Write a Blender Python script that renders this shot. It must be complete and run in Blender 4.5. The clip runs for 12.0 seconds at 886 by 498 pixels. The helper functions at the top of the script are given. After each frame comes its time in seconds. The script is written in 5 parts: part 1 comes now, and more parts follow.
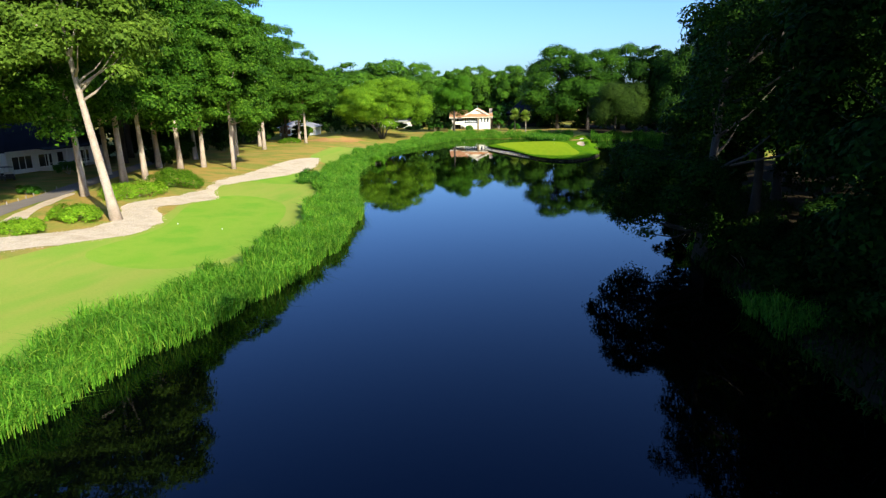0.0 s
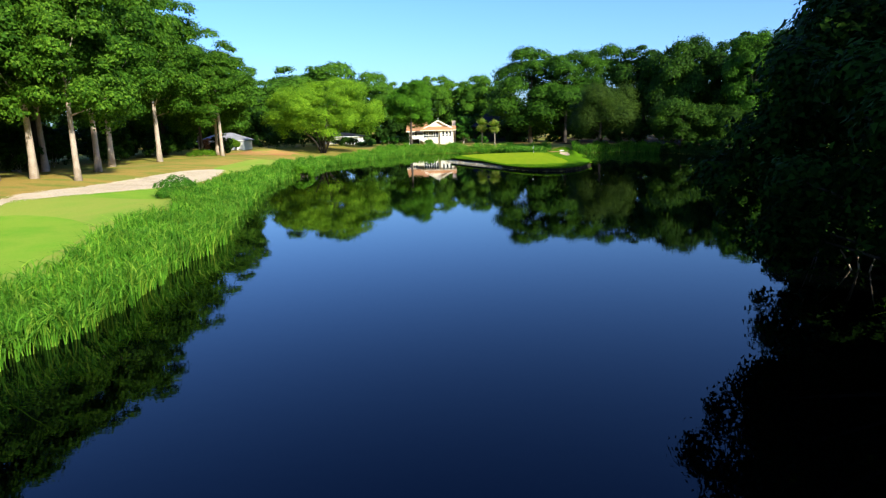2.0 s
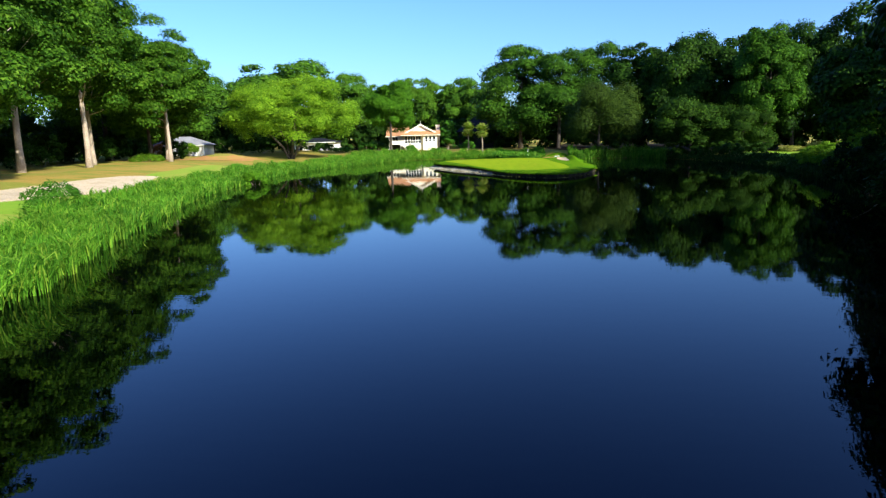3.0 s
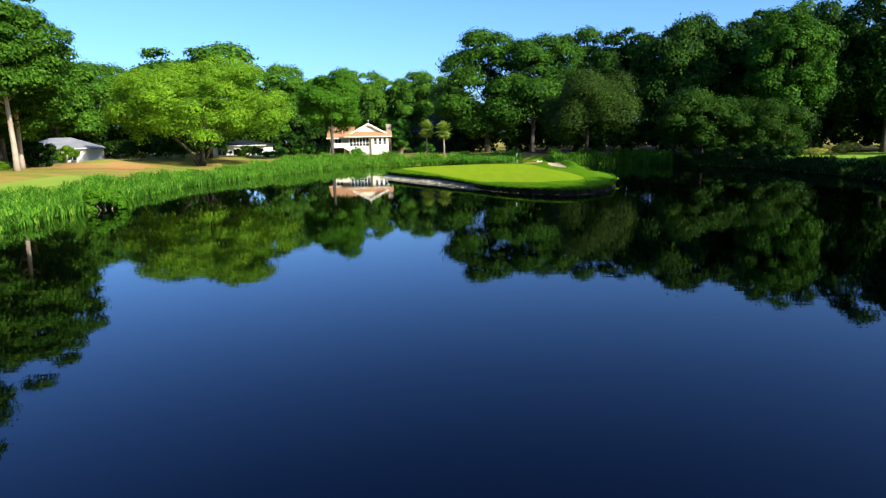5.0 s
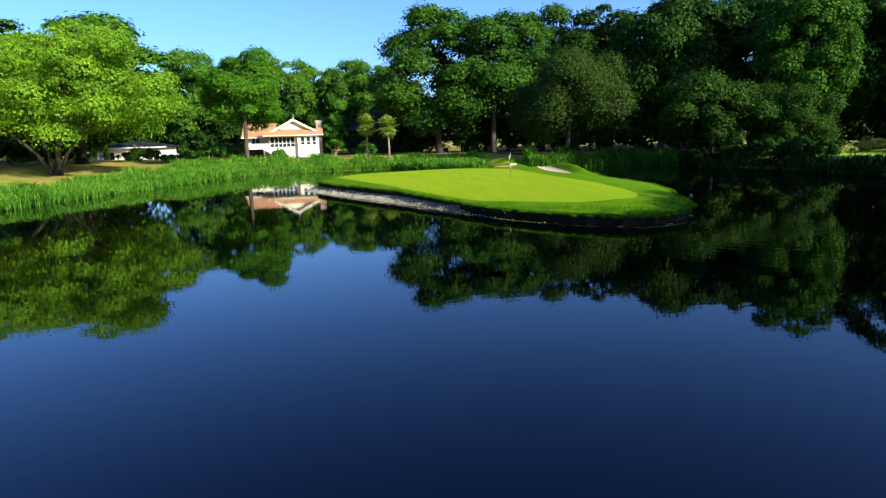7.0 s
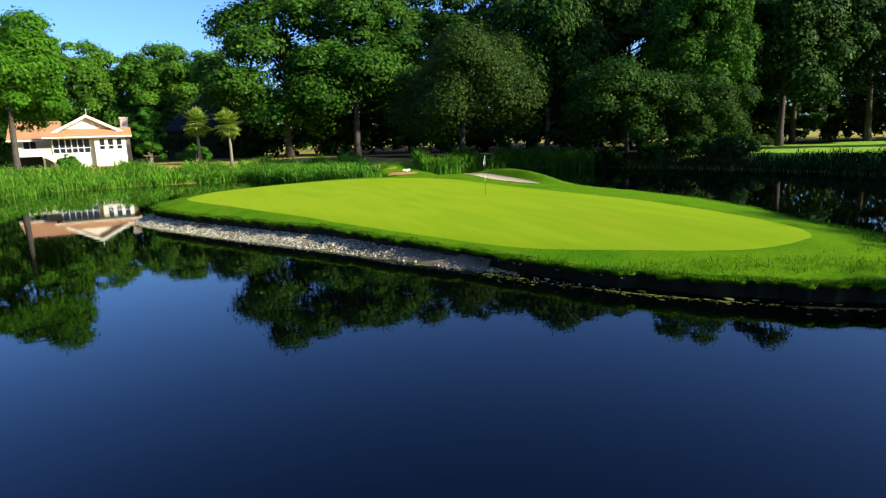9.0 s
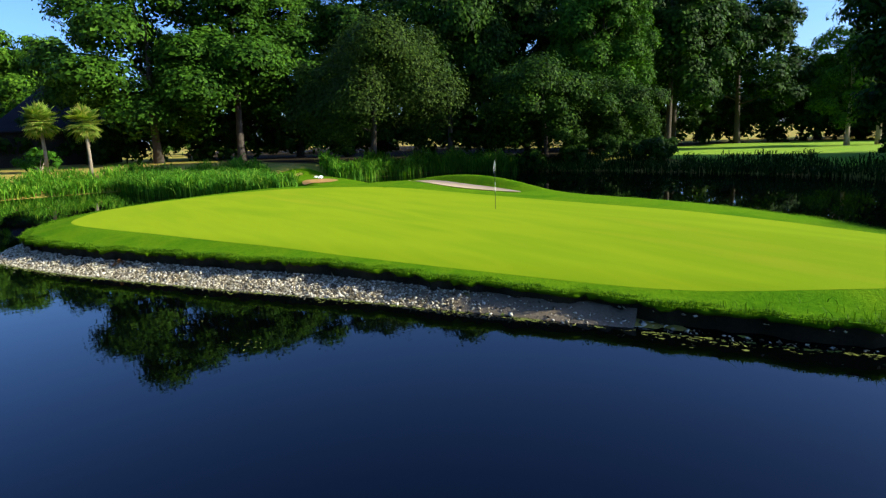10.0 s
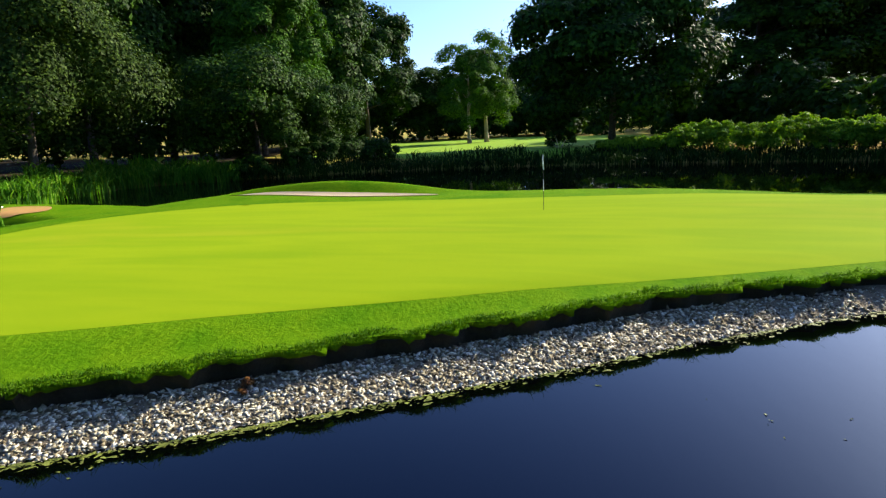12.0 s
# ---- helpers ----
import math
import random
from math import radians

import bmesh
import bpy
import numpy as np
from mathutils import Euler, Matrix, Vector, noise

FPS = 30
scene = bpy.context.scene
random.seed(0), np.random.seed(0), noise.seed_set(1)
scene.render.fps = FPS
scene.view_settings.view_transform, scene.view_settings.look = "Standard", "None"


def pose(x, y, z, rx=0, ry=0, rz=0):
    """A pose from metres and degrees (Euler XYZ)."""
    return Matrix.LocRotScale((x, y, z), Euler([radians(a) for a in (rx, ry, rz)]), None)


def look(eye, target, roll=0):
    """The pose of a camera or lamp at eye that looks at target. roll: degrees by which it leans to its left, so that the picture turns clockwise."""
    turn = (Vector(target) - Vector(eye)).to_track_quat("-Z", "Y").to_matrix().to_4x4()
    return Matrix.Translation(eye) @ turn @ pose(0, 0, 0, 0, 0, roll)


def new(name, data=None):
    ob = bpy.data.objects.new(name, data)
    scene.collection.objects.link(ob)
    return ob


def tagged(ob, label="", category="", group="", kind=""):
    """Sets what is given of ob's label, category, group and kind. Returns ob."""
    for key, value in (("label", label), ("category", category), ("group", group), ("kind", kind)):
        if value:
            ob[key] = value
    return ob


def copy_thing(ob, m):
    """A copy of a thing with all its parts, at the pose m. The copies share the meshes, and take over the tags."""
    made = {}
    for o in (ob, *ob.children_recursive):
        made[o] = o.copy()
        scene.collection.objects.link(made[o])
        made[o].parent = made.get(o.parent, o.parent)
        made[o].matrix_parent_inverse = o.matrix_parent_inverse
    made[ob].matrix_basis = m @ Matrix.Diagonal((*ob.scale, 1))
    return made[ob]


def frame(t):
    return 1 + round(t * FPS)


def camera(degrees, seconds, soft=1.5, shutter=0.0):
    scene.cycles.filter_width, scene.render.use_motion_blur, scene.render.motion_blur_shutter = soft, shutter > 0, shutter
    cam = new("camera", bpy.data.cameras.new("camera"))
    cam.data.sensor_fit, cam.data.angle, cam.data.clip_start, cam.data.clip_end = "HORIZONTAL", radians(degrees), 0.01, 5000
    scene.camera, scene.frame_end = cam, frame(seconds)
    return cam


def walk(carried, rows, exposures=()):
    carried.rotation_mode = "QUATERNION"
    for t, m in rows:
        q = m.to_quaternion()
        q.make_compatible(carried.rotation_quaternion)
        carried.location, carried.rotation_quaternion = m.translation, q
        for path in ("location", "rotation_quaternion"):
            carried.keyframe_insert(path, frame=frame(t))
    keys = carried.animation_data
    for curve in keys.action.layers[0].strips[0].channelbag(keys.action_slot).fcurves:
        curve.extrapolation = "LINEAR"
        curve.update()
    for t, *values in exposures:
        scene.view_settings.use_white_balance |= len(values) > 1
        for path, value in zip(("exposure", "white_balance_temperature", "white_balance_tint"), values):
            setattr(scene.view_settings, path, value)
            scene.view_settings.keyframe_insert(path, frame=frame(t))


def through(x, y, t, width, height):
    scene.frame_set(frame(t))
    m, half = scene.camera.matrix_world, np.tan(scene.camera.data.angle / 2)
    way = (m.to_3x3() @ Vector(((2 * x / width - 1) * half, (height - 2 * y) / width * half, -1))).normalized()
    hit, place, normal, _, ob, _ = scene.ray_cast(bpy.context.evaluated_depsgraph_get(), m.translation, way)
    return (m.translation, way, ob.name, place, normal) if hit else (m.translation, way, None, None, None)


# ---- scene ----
cam = camera(72.48, 12.0, soft=1.3)
PATH = [
    (0, (13.229, -8.133, 12.654), (12.949, -6.214, 12.166), -1.08),
    (0.5, (12.638, -0.426, 11.376), (12.385, 1.503, 10.912), -1.24),
    (1, (11.975, 6.690, 9.677), (11.751, 8.629, 9.241), -1.29),
    (1.5, (11.767, 13.803, 8.161), (11.566, 15.750, 7.746), -1.43),
    (2, (11.463, 21.102, 6.891), (11.294, 23.055, 6.493), -1.30),
    (2.5, (11.349, 28.683, 6.045), (11.203, 30.641, 5.664), -1.25),
    (4.5, (8.686, 55.715, 4.684), (8.678, 57.683, 4.330), -1.16),
    (5, (8.172, 62.091, 4.783), (8.219, 64.058, 4.426), -1.22),
    (5.5, (7.842, 68.187, 4.624), (7.939, 70.152, 4.268), -1.23),
    (6, (7.409, 74.069, 4.543), (7.555, 76.031, 4.186), -1.24),
    (6.5, (7.197, 79.880, 4.432), (7.393, 81.838, 4.075), -1.38),
    (8.5, (4.684, 100.446, 4.194), (5.310, 102.310, 3.827), -2.04),
    (9, (3.625, 104.866, 4.266), (4.443, 106.653, 3.896), -2.07),
    (9.5, (2.590, 109.414, 4.312), (3.602, 111.098, 3.939), -2.08),
    (10, (1.444, 113.791, 4.330), (2.654, 115.339, 3.954), -1.99),
    (10.5, (0.406, 118.402, 4.293), (1.815, 119.769, 3.912), -1.88),
    (11, (-0.715, 122.900, 4.285), (0.899, 124.016, 3.897), -2.03),
    (11.5, (-1.976, 127.286, 4.271), (-0.179, 128.068, 3.871), -2.24),
    (12, (-3.382, 131.784, 4.447), (-1.457, 132.142, 4.036), -2.63),
]
EXPOSURE = 1.02
walk(cam, [(t, look(eye, target, roll)) for t, eye, target, roll in PATH],
     [(0, EXPOSURE, 6100, 5), (6.5, EXPOSURE, 6000, 5), (9, EXPOSURE, 6150, 5), (10, EXPOSURE, 6200, 5), (11, EXPOSURE + 0.05, 6350, 6), (12, EXPOSURE + 0.25, 6600, 7)])

# ---------------------------------------------------------------- light
SUN_DIR = Vector((0.606, -0.65, 0.454)).normalized()
world = bpy.data.worlds.new("sky")
scene.world = world
world.use_nodes = True
wn = world.node_tree
sky = wn.nodes.new("ShaderNodeTexSky")
sky.sky_type = "NISHITA"
sky.sun_disc = False
sky.sun_elevation = math.asin(SUN_DIR.z)
sky.sun_rotation = math.atan2(SUN_DIR.x, SUN_DIR.y)
sky.air_density, sky.dust_density, sky.ozone_density = 1.0, 1.6, 8.0
wn.nodes["Background"].inputs["Strength"].default_value = 0.138
deep = wn.nodes.new("ShaderNodeHueSaturation")
deep.inputs["Saturation"].default_value = 1.04
deep.inputs["Hue"].default_value = 0.511
wn.links.new(sky.outputs["Color"], deep.inputs["Color"])
wn.links.new(deep.outputs["Color"], wn.nodes["Background"].inputs["Color"])

sun_data = bpy.data.lights.new("sun", "SUN")
sun_data.energy, sun_data.angle, sun_data.color = 5.0, radians(0.5), (1.0, 0.9, 0.7)
sun = new("sun", sun_data)
sun.matrix_world = look((0, 0, 200), Vector((0, 0, 200)) - SUN_DIR)


# ---------------------------------------------------------------- materials
def material(name, rough=0.8, metal=0.0, spec=0.3):
    m = bpy.data.materials.new(name)
    m.use_nodes = True
    b = m.node_tree.nodes["Principled BSDF"]
    b.inputs["Roughness"].default_value = rough
    b.inputs["Metallic"].default_value = metal
    b.inputs["Specular IOR Level"].default_value = spec
    return m, m.node_tree, b


def ramp_node(nt, source, stops):
    r = nt.nodes.new("ShaderNodeValToRGB")
    e = r.color_ramp.elements
    while len(e) < len(stops):
        e.new(0.5)
    for el, (p, c) in zip(e, stops):
        el.position, el.color = p, (*c, 1)
    nt.links.new(source, r.inputs["Fac"])
    return r.outputs["Color"]


def noise_node(nt, coord, scale, detail=4, rough=0.6, stretch=None):
    if stretch:
        mp = nt.nodes.new("ShaderNodeMapping")
        mp.inputs["Scale"].default_value = stretch
        nt.links.new(coord, mp.inputs["Vector"])
        coord = mp.outputs["Vector"]
    n = nt.nodes.new("ShaderNodeTexNoise")
    n.inputs["Scale"].default_value, n.inputs["Detail"].default_value, n.inputs["Roughness"].default_value = scale, detail, rough
    nt.links.new(coord, n.inputs["Vector"])
    return n.outputs["Fac"]


def mixed(nt, fac, a, b, kind="MIX"):
    m = nt.nodes.new("ShaderNodeMix")
    m.data_type, m.blend_type = "RGBA", kind
    for sock, v in ((m.inputs[0], fac), (m.inputs[6], a), (m.inputs[7], b)):
        if isinstance(v, (int, float)):
            sock.default_value = v
        elif isinstance(v, tuple):
            sock.default_value = (*v, 1)
        else:
            nt.links.new(v, sock)
    return m.outputs[2]


def bumped(nt, b, height, strength, distance):
    n = nt.nodes.new("ShaderNodeBump")
    n.inputs["Strength"].default_value, n.inputs["Distance"].default_value = strength, distance
    nt.links.new(height, n.inputs["Height"])
    nt.links.new(n.outputs["Normal"], b.inputs["Normal"])


def surface(name, big, small, big_scale=0.2, small_scale=6.0, rough=0.85, bump=0.4, depth=0.05, stretch=None, spec=0.3, mix=0.5, metal=0.0):
    """A two-scale surface: big and small are colour pairs or triples, coarse patches and fine grain."""
    m, nt, b = material(name, rough, metal, spec)
    pos = nt.nodes.new("ShaderNodeNewGeometry").outputs["Position"]
    n1 = noise_node(nt, pos, big_scale, 3, 0.55, stretch)
    n2 = noise_node(nt, pos, small_scale, 5, 0.7)
    spread = lambda cs: [(0.32 + 0.36 * i / (len(cs) - 1), c) for i, c in enumerate(cs)]
    col = mixed(nt, mix, ramp_node(nt, n1, spread(big)), ramp_node(nt, n2, spread(small)))
    nt.links.new(col, b.inputs["Base Color"])
    bumped(nt, b, n2, bump, depth)
    return m


def leafy(name, colours, through=0.3, rough=0.6, spec=0.06, patch=0.35):
    """Leaves: each leaf its own tint, patches of tint through the crown, some light shining through."""
    m, nt, b = material(name, rough, 0, spec)
    geo = nt.nodes.new("ShaderNodeNewGeometry")
    spread = [(-0.15 + 1.3 * i / (len(colours) - 1), c) for i, c in enumerate(colours)]
    spread = [(min(max(p, 0.0), 1.0), c) for p, c in spread]
    leaf = ramp_node(nt, geo.outputs["Random Per Island"], spread)
    # random tint patches, standing in for lit and shaded leaf clumps
    tone = ramp_node(nt, noise_node(nt, geo.outputs["Position"], 0.4, 3), [(0.32, (0.5, 0.55, 0.5)), (0.68, (1.4, 1.32, 1.1))])
    info = nt.nodes.new("ShaderNodeObjectInfo")
    own = ramp_node(nt, info.outputs["Random"], [(0.0, (0.82, 0.86, 0.85)), (1.0, (1.18, 1.1, 1.0))])
    col = mixed(nt, 1.0, mixed(nt, patch * 2, leaf, mixed(nt, 1.0, leaf, tone, "MULTIPLY")), own, "MULTIPLY")
    nt.links.new(col, b.inputs["Base Color"])
    tr = nt.nodes.new("ShaderNodeBsdfTranslucent")
    glow = mixed(nt, 1.0, col, (1.25, 1.35, 0.45), "MULTIPLY")
    nt.links.new(glow, tr.inputs["Color"])
    mx = nt.nodes.new("ShaderNodeMixShader")
    mx.inputs[0].default_value = through
    nt.links.new(b.outputs[0], mx.inputs[1])
    nt.links.new(tr.outputs[0], mx.inputs[2])
    nt.links.new(mx.outputs[0], nt.nodes["Material Output"].inputs["Surface"])
    return m


# dark green leaves, lowered further so their colour carries the wood's shade
M_OAK = leafy("shaded_oak_leaf", [(0.006, 0.02, 0.002), (0.015, 0.045, 0.004), (0.04, 0.095, 0.008)], 0.1)
# near-black leaves: the right bank's shade is put into their colour
M_BANK_SHADE = leafy("shaded_bank_leaf", [(0.004, 0.014, 0.002), (0.009, 0.027, 0.003), (0.02, 0.05, 0.006)], 0.08, 0.7, 0.03)
# lighter counterpart of the oak leaves, for the sunlit western trees
M_WEST = leafy("lit_elm_leaf", [(0.026, 0.075, 0.006), (0.05, 0.13, 0.01), (0.09, 0.19, 0.016)], 0.12)
M_PINE = leafy("high_leaf", [(0.015, 0.048, 0.004), (0.046, 0.122, 0.009), (0.098, 0.195, 0.018)])
M_OLIVE = leafy("olive_leaf", [(0.06, 0.11, 0.01), (0.1, 0.17, 0.018), (0.16, 0.24, 0.03)])
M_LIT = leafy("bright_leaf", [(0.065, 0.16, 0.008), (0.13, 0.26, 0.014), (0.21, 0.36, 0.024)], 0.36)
M_GREY = leafy("grey_leaf", [(0.01, 0.024, 0.003), (0.026, 0.054, 0.007), (0.056, 0.096, 0.012)], 0.1)
M_TALL = leafy("lush_leaf", [(0.05, 0.15, 0.008), (0.09, 0.23, 0.012), (0.13, 0.3, 0.018)], 0.36)
M_VINE = leafy("vine_leaf", [(0.018, 0.055, 0.005), (0.04, 0.11, 0.008), (0.085, 0.19, 0.014)], 0.18)
M_MAPLE = leafy("maple_leaf", [(0.04, 0.12, 0.007), (0.075, 0.19, 0.01), (0.12, 0.27, 0.018)], 0.33)
M_MID = leafy("mid_leaf", [(0.012, 0.04, 0.004), (0.032, 0.088, 0.006), (0.062, 0.14, 0.012)], 0.08)
M_WOODS = leafy("woods_leaf", [(0.009, 0.027, 0.004), (0.018, 0.05, 0.006), (0.035, 0.085, 0.01)])
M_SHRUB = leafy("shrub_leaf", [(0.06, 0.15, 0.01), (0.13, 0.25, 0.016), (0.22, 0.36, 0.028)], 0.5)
M_JUNIPER = leafy("juniper_leaf", [(0.1, 0.22, 0.01), (0.2, 0.36, 0.02), (0.32, 0.48, 0.035)], 0.4)
M_HEDGE = leafy("hedge_leaf", [(0.03, 0.1, 0.01), (0.05, 0.15, 0.015), (0.07, 0.2, 0.02)])
M_REED = leafy("reed_blade", [(0.035, 0.12, 0.012), (0.075, 0.22, 0.02), (0.13, 0.32, 0.03), (0.24, 0.38, 0.05)], 0.42)
M_TUFT = leafy("grass_blade", [(0.035, 0.11, 0.003), (0.065, 0.16, 0.006), (0.11, 0.21, 0.01)], 0.3)
# reed blades with the banks' shade put into their colour
M_SHADED_REED = leafy("shaded_reed_blade", [(0.008, 0.024, 0.003), (0.016, 0.042, 0.004), (0.03, 0.07, 0.008)], 0.1)
M_BUSH = leafy("bush_leaf", [(0.009, 0.03, 0.003), (0.024, 0.062, 0.005), (0.065, 0.13, 0.01)], 0.12)
M_GOLD = leafy("dry_grass", [(0.22, 0.24, 0.05), (0.32, 0.33, 0.08), (0.4, 0.38, 0.1)])
M_RUST = leafy("rust_leaf", [(0.2, 0.07, 0.03), (0.3, 0.13, 0.06), (0.38, 0.2, 0.1)])
M_PALM = leafy("palm_frond", [(0.1, 0.2, 0.025), (0.22, 0.33, 0.05), (0.4, 0.38, 0.12)], 0.4)
M_BARK = surface("bark", [(0.27, 0.2, 0.15), (0.46, 0.37, 0.29)], [(0.2, 0.15, 0.11), (0.52, 0.43, 0.35)], 1.2, 9.0, 0.9, 0.9, 0.06)
M_OAKBARK = surface("oak_bark", [(0.05, 0.042, 0.034), (0.1, 0.085, 0.07)], [(0.04, 0.033, 0.027), (0.12, 0.1, 0.085)], 1.2, 9.0, 0.95, 0.9, 0.06, None, 0.1)
M_PALMBARK = surface("palm_bark", [(0.22, 0.18, 0.13), (0.34, 0.28, 0.2)], [(0.16, 0.12, 0.09), (0.3, 0.25, 0.2)], 2, 14, 0.9, 0.8, 0.05)
M_GROUND = surface("rough_ground", [(0.14, 0.23, 0.02), (0.46, 0.27, 0.07), (0.2, 0.25, 0.03), (0.4, 0.27, 0.08)], [(0.09, 0.14, 0.015), (0.36, 0.27, 0.08)], 0.14, 3.5, 0.95, 0.7, 0.08, (0.6, 1.3, 1), 0.06, 0.38)
M_FAIRWAY = surface("fairway_turf", [(0.17, 0.31, 0.025), (0.33, 0.31, 0.06), (0.21, 0.33, 0.03)], [(0.16, 0.29, 0.025), (0.26, 0.35, 0.045)], 0.13, 7, 0.9, 0.35, 0.02, (1.6, 0.5, 1), 0.08)
M_TEE = surface("tee_turf", [(0.14, 0.31, 0.018), (0.25, 0.34, 0.035), (0.17, 0.33, 0.02)], [(0.13, 0.28, 0.018), (0.23, 0.36, 0.03)], 0.25, 10, 0.9, 0.3, 0.015, None, 0.08)
M_GREEN = surface("green_turf", [(0.11, 0.2, 0.003), (0.18, 0.25, 0.005), (0.12, 0.21, 0.003), (0.2, 0.235, 0.01)], [(0.11, 0.195, 0.003), (0.17, 0.245, 0.005)], 0.3, 30, 0.9, 0.2, 0.006, (1.5, 0.22, 1), 0.02, 0.35)
sheen = M_GREEN.node_tree.nodes["Principled BSDF"].inputs
sheen["Sheen Weight"].default_value, sheen["Sheen Roughness"].default_value, sheen["Sheen Tint"].default_value = 0.14, 0.45, (0.85, 1.0, 0.05, 1)
M_COLLAR = surface("collar_turf", [(0.05, 0.15, 0.002), (0.12, 0.215, 0.004), (0.07, 0.18, 0.003)], [(0.03, 0.105, 0.001), (0.11, 0.22, 0.004)], 0.4, 8, 0.95, 0.8, 0.06, None, 0.02)
M_SAND = surface("sand", [(0.44, 0.32, 0.19), (0.56, 0.42, 0.26)], [(0.38, 0.27, 0.16), (0.58, 0.44, 0.28)], 0.6, 25, 0.95, 0.3, 0.02)
M_WASTE = surface("shell_waste", [(0.5, 0.39, 0.26), (0.66, 0.54, 0.39), (0.38, 0.27, 0.16)], [(0.26, 0.19, 0.12), (0.76, 0.64, 0.48)], 0.35, 7, 0.95, 1.0, 0.12)
M_CLAY = surface("red_straw", [(0.42, 0.19, 0.06), (0.4, 0.24, 0.07), (0.2, 0.26, 0.03)], [(0.32, 0.15, 0.04), (0.46, 0.25, 0.08)], 0.3, 5, 0.95, 0.6, 0.05)
# litter brown taken near black, so the colour holds the trees' shade
M_SHADED_LITTER = surface("leaf_litter", [(0.02, 0.016, 0.009), (0.045, 0.034, 0.018)], [(0.014, 0.011, 0.006), (0.06, 0.044, 0.024)], 0.3, 7, 0.95, 0.8, 0.06, None, 0.05)
M_PATH = surface("cart_path", [(0.16, 0.13, 0.11), (0.23, 0.19, 0.16)], [(0.13, 0.11, 0.1), (0.24, 0.21, 0.18)], 0.5, 20, 0.9, 0.3, 0.01)
M_STONE, nt, b = material("bank_stone", 0.85, 0, 0.2)
geo = nt.nodes.new("ShaderNodeNewGeometry")
info = nt.nodes.new("ShaderNodeObjectInfo")
tint = nt.nodes.new("ShaderNodeMath")
tint.operation = "FRACT"
summed = nt.nodes.new("ShaderNodeMath")
nt.links.new(geo.outputs["Random Per Island"], summed.inputs[0])
nt.links.new(info.outputs["Random"], summed.inputs[1])
nt.links.new(summed.outputs[0], tint.inputs[0])
own = ramp_node(nt, tint.outputs[0], [(0.0, (0.05, 0.04, 0.025)), (0.25, (0.22, 0.18, 0.11)), (0.55, (0.5, 0.45, 0.32)), (1.0, (0.82, 0.77, 0.64))])
grain = noise_node(nt, geo.outputs["Position"], 30, 4, 0.7)
nt.links.new(mixed(nt, 0.4, own, mixed(nt, 1.0, own, ramp_node(nt, grain, [(0.35, (0.4, 0.38, 0.34)), (0.65, (1.2, 1.18, 1.1))]), "MULTIPLY")), b.inputs["Base Color"])
bumped(nt, b, grain, 0.6, 0.01)
M_SHELL = surface("shell_grit", [(0.5, 0.37, 0.24), (0.7, 0.56, 0.39)], [(0.28, 0.2, 0.13), (0.7, 0.56, 0.39)], 0.8, 14, 0.9, 0.5, 0.02)
# grit darkened to give the rim's shadow on the stone bed
M_GRIT = surface("shadowed_grit", [(0.12, 0.095, 0.06), (0.2, 0.16, 0.1)], [(0.08, 0.06, 0.04), (0.24, 0.19, 0.13)], 0.8, 16, 0.95, 0.8, 0.03)
# cut soil, darkened for the shadow band under the turf's rim
M_SOIL = surface("rim_shade_soil", [(0.02, 0.018, 0.01), (0.045, 0.04, 0.02)], [(0.015, 0.012, 0.008), (0.05, 0.045, 0.025)], 1, 12, 0.8, 0.7, 0.04)
M_ALGAE = surface("algae", [(0.05, 0.065, 0.006), (0.2, 0.23, 0.03)], [(0.03, 0.04, 0.004), (0.26, 0.28, 0.05)], 2.5, 14, 0.6, 0.6, 0.02)
M_WALL = surface("cream_wall", [(0.74, 0.68, 0.55), (0.82, 0.76, 0.63)], [(0.72, 0.66, 0.54), (0.83, 0.77, 0.65)], 0.4, 12, 0.8, 0.2, 0.01)
M_WHITE = surface("white_paint", [(0.76, 0.75, 0.72), (0.84, 0.83, 0.8)], [(0.74, 0.73, 0.7), (0.85, 0.84, 0.82)], 0.5, 14, 0.6, 0.1, 0.005)
M_ROOF = surface("orange_shingle", [(0.36, 0.165, 0.07), (0.46, 0.235, 0.11)], [(0.26, 0.12, 0.055), (0.5, 0.27, 0.135)], 0.5, 9, 0.85, 0.6, 0.03, (1, 1, 4))
# slate, its colour lowered for the shade of the trees
M_SLATE = surface("shaded_slate", [(0.011, 0.013, 0.018), (0.02, 0.022, 0.03)], [(0.009, 0.01, 0.014), (0.024, 0.027, 0.034)], 0.5, 9, 0.85, 0.6, 0.03, None, 0.1)
M_GREYROOF = surface("grey_shingle", [(0.2, 0.2, 0.22), (0.3, 0.3, 0.32)], [(0.15, 0.15, 0.17), (0.34, 0.34, 0.36)], 0.5, 9, 0.8, 0.6, 0.03)
M_BRICK = surface("chimney_render", [(0.4, 0.32, 0.26), (0.52, 0.43, 0.36)], [(0.34, 0.27, 0.22), (0.55, 0.46, 0.4)], 1, 10, 0.9, 0.5, 0.02)
# near-black colour that stands for deep shade
M_DARK = surface("shade_black", [(0.015, 0.014, 0.012), (0.03, 0.027, 0.024)], [(0.012, 0.012, 0.01), (0.03, 0.03, 0.028)], 1, 5, 0.9, 0.1, 0.01)
M_STEEL = surface("galvanised", [(0.4, 0.4, 0.4), (0.55, 0.55, 0.55)], [(0.35, 0.35, 0.35), (0.6, 0.6, 0.6)], 3, 30, 0.45, 0.1, 0.003, None, 0.5, 0.5, 0.6)
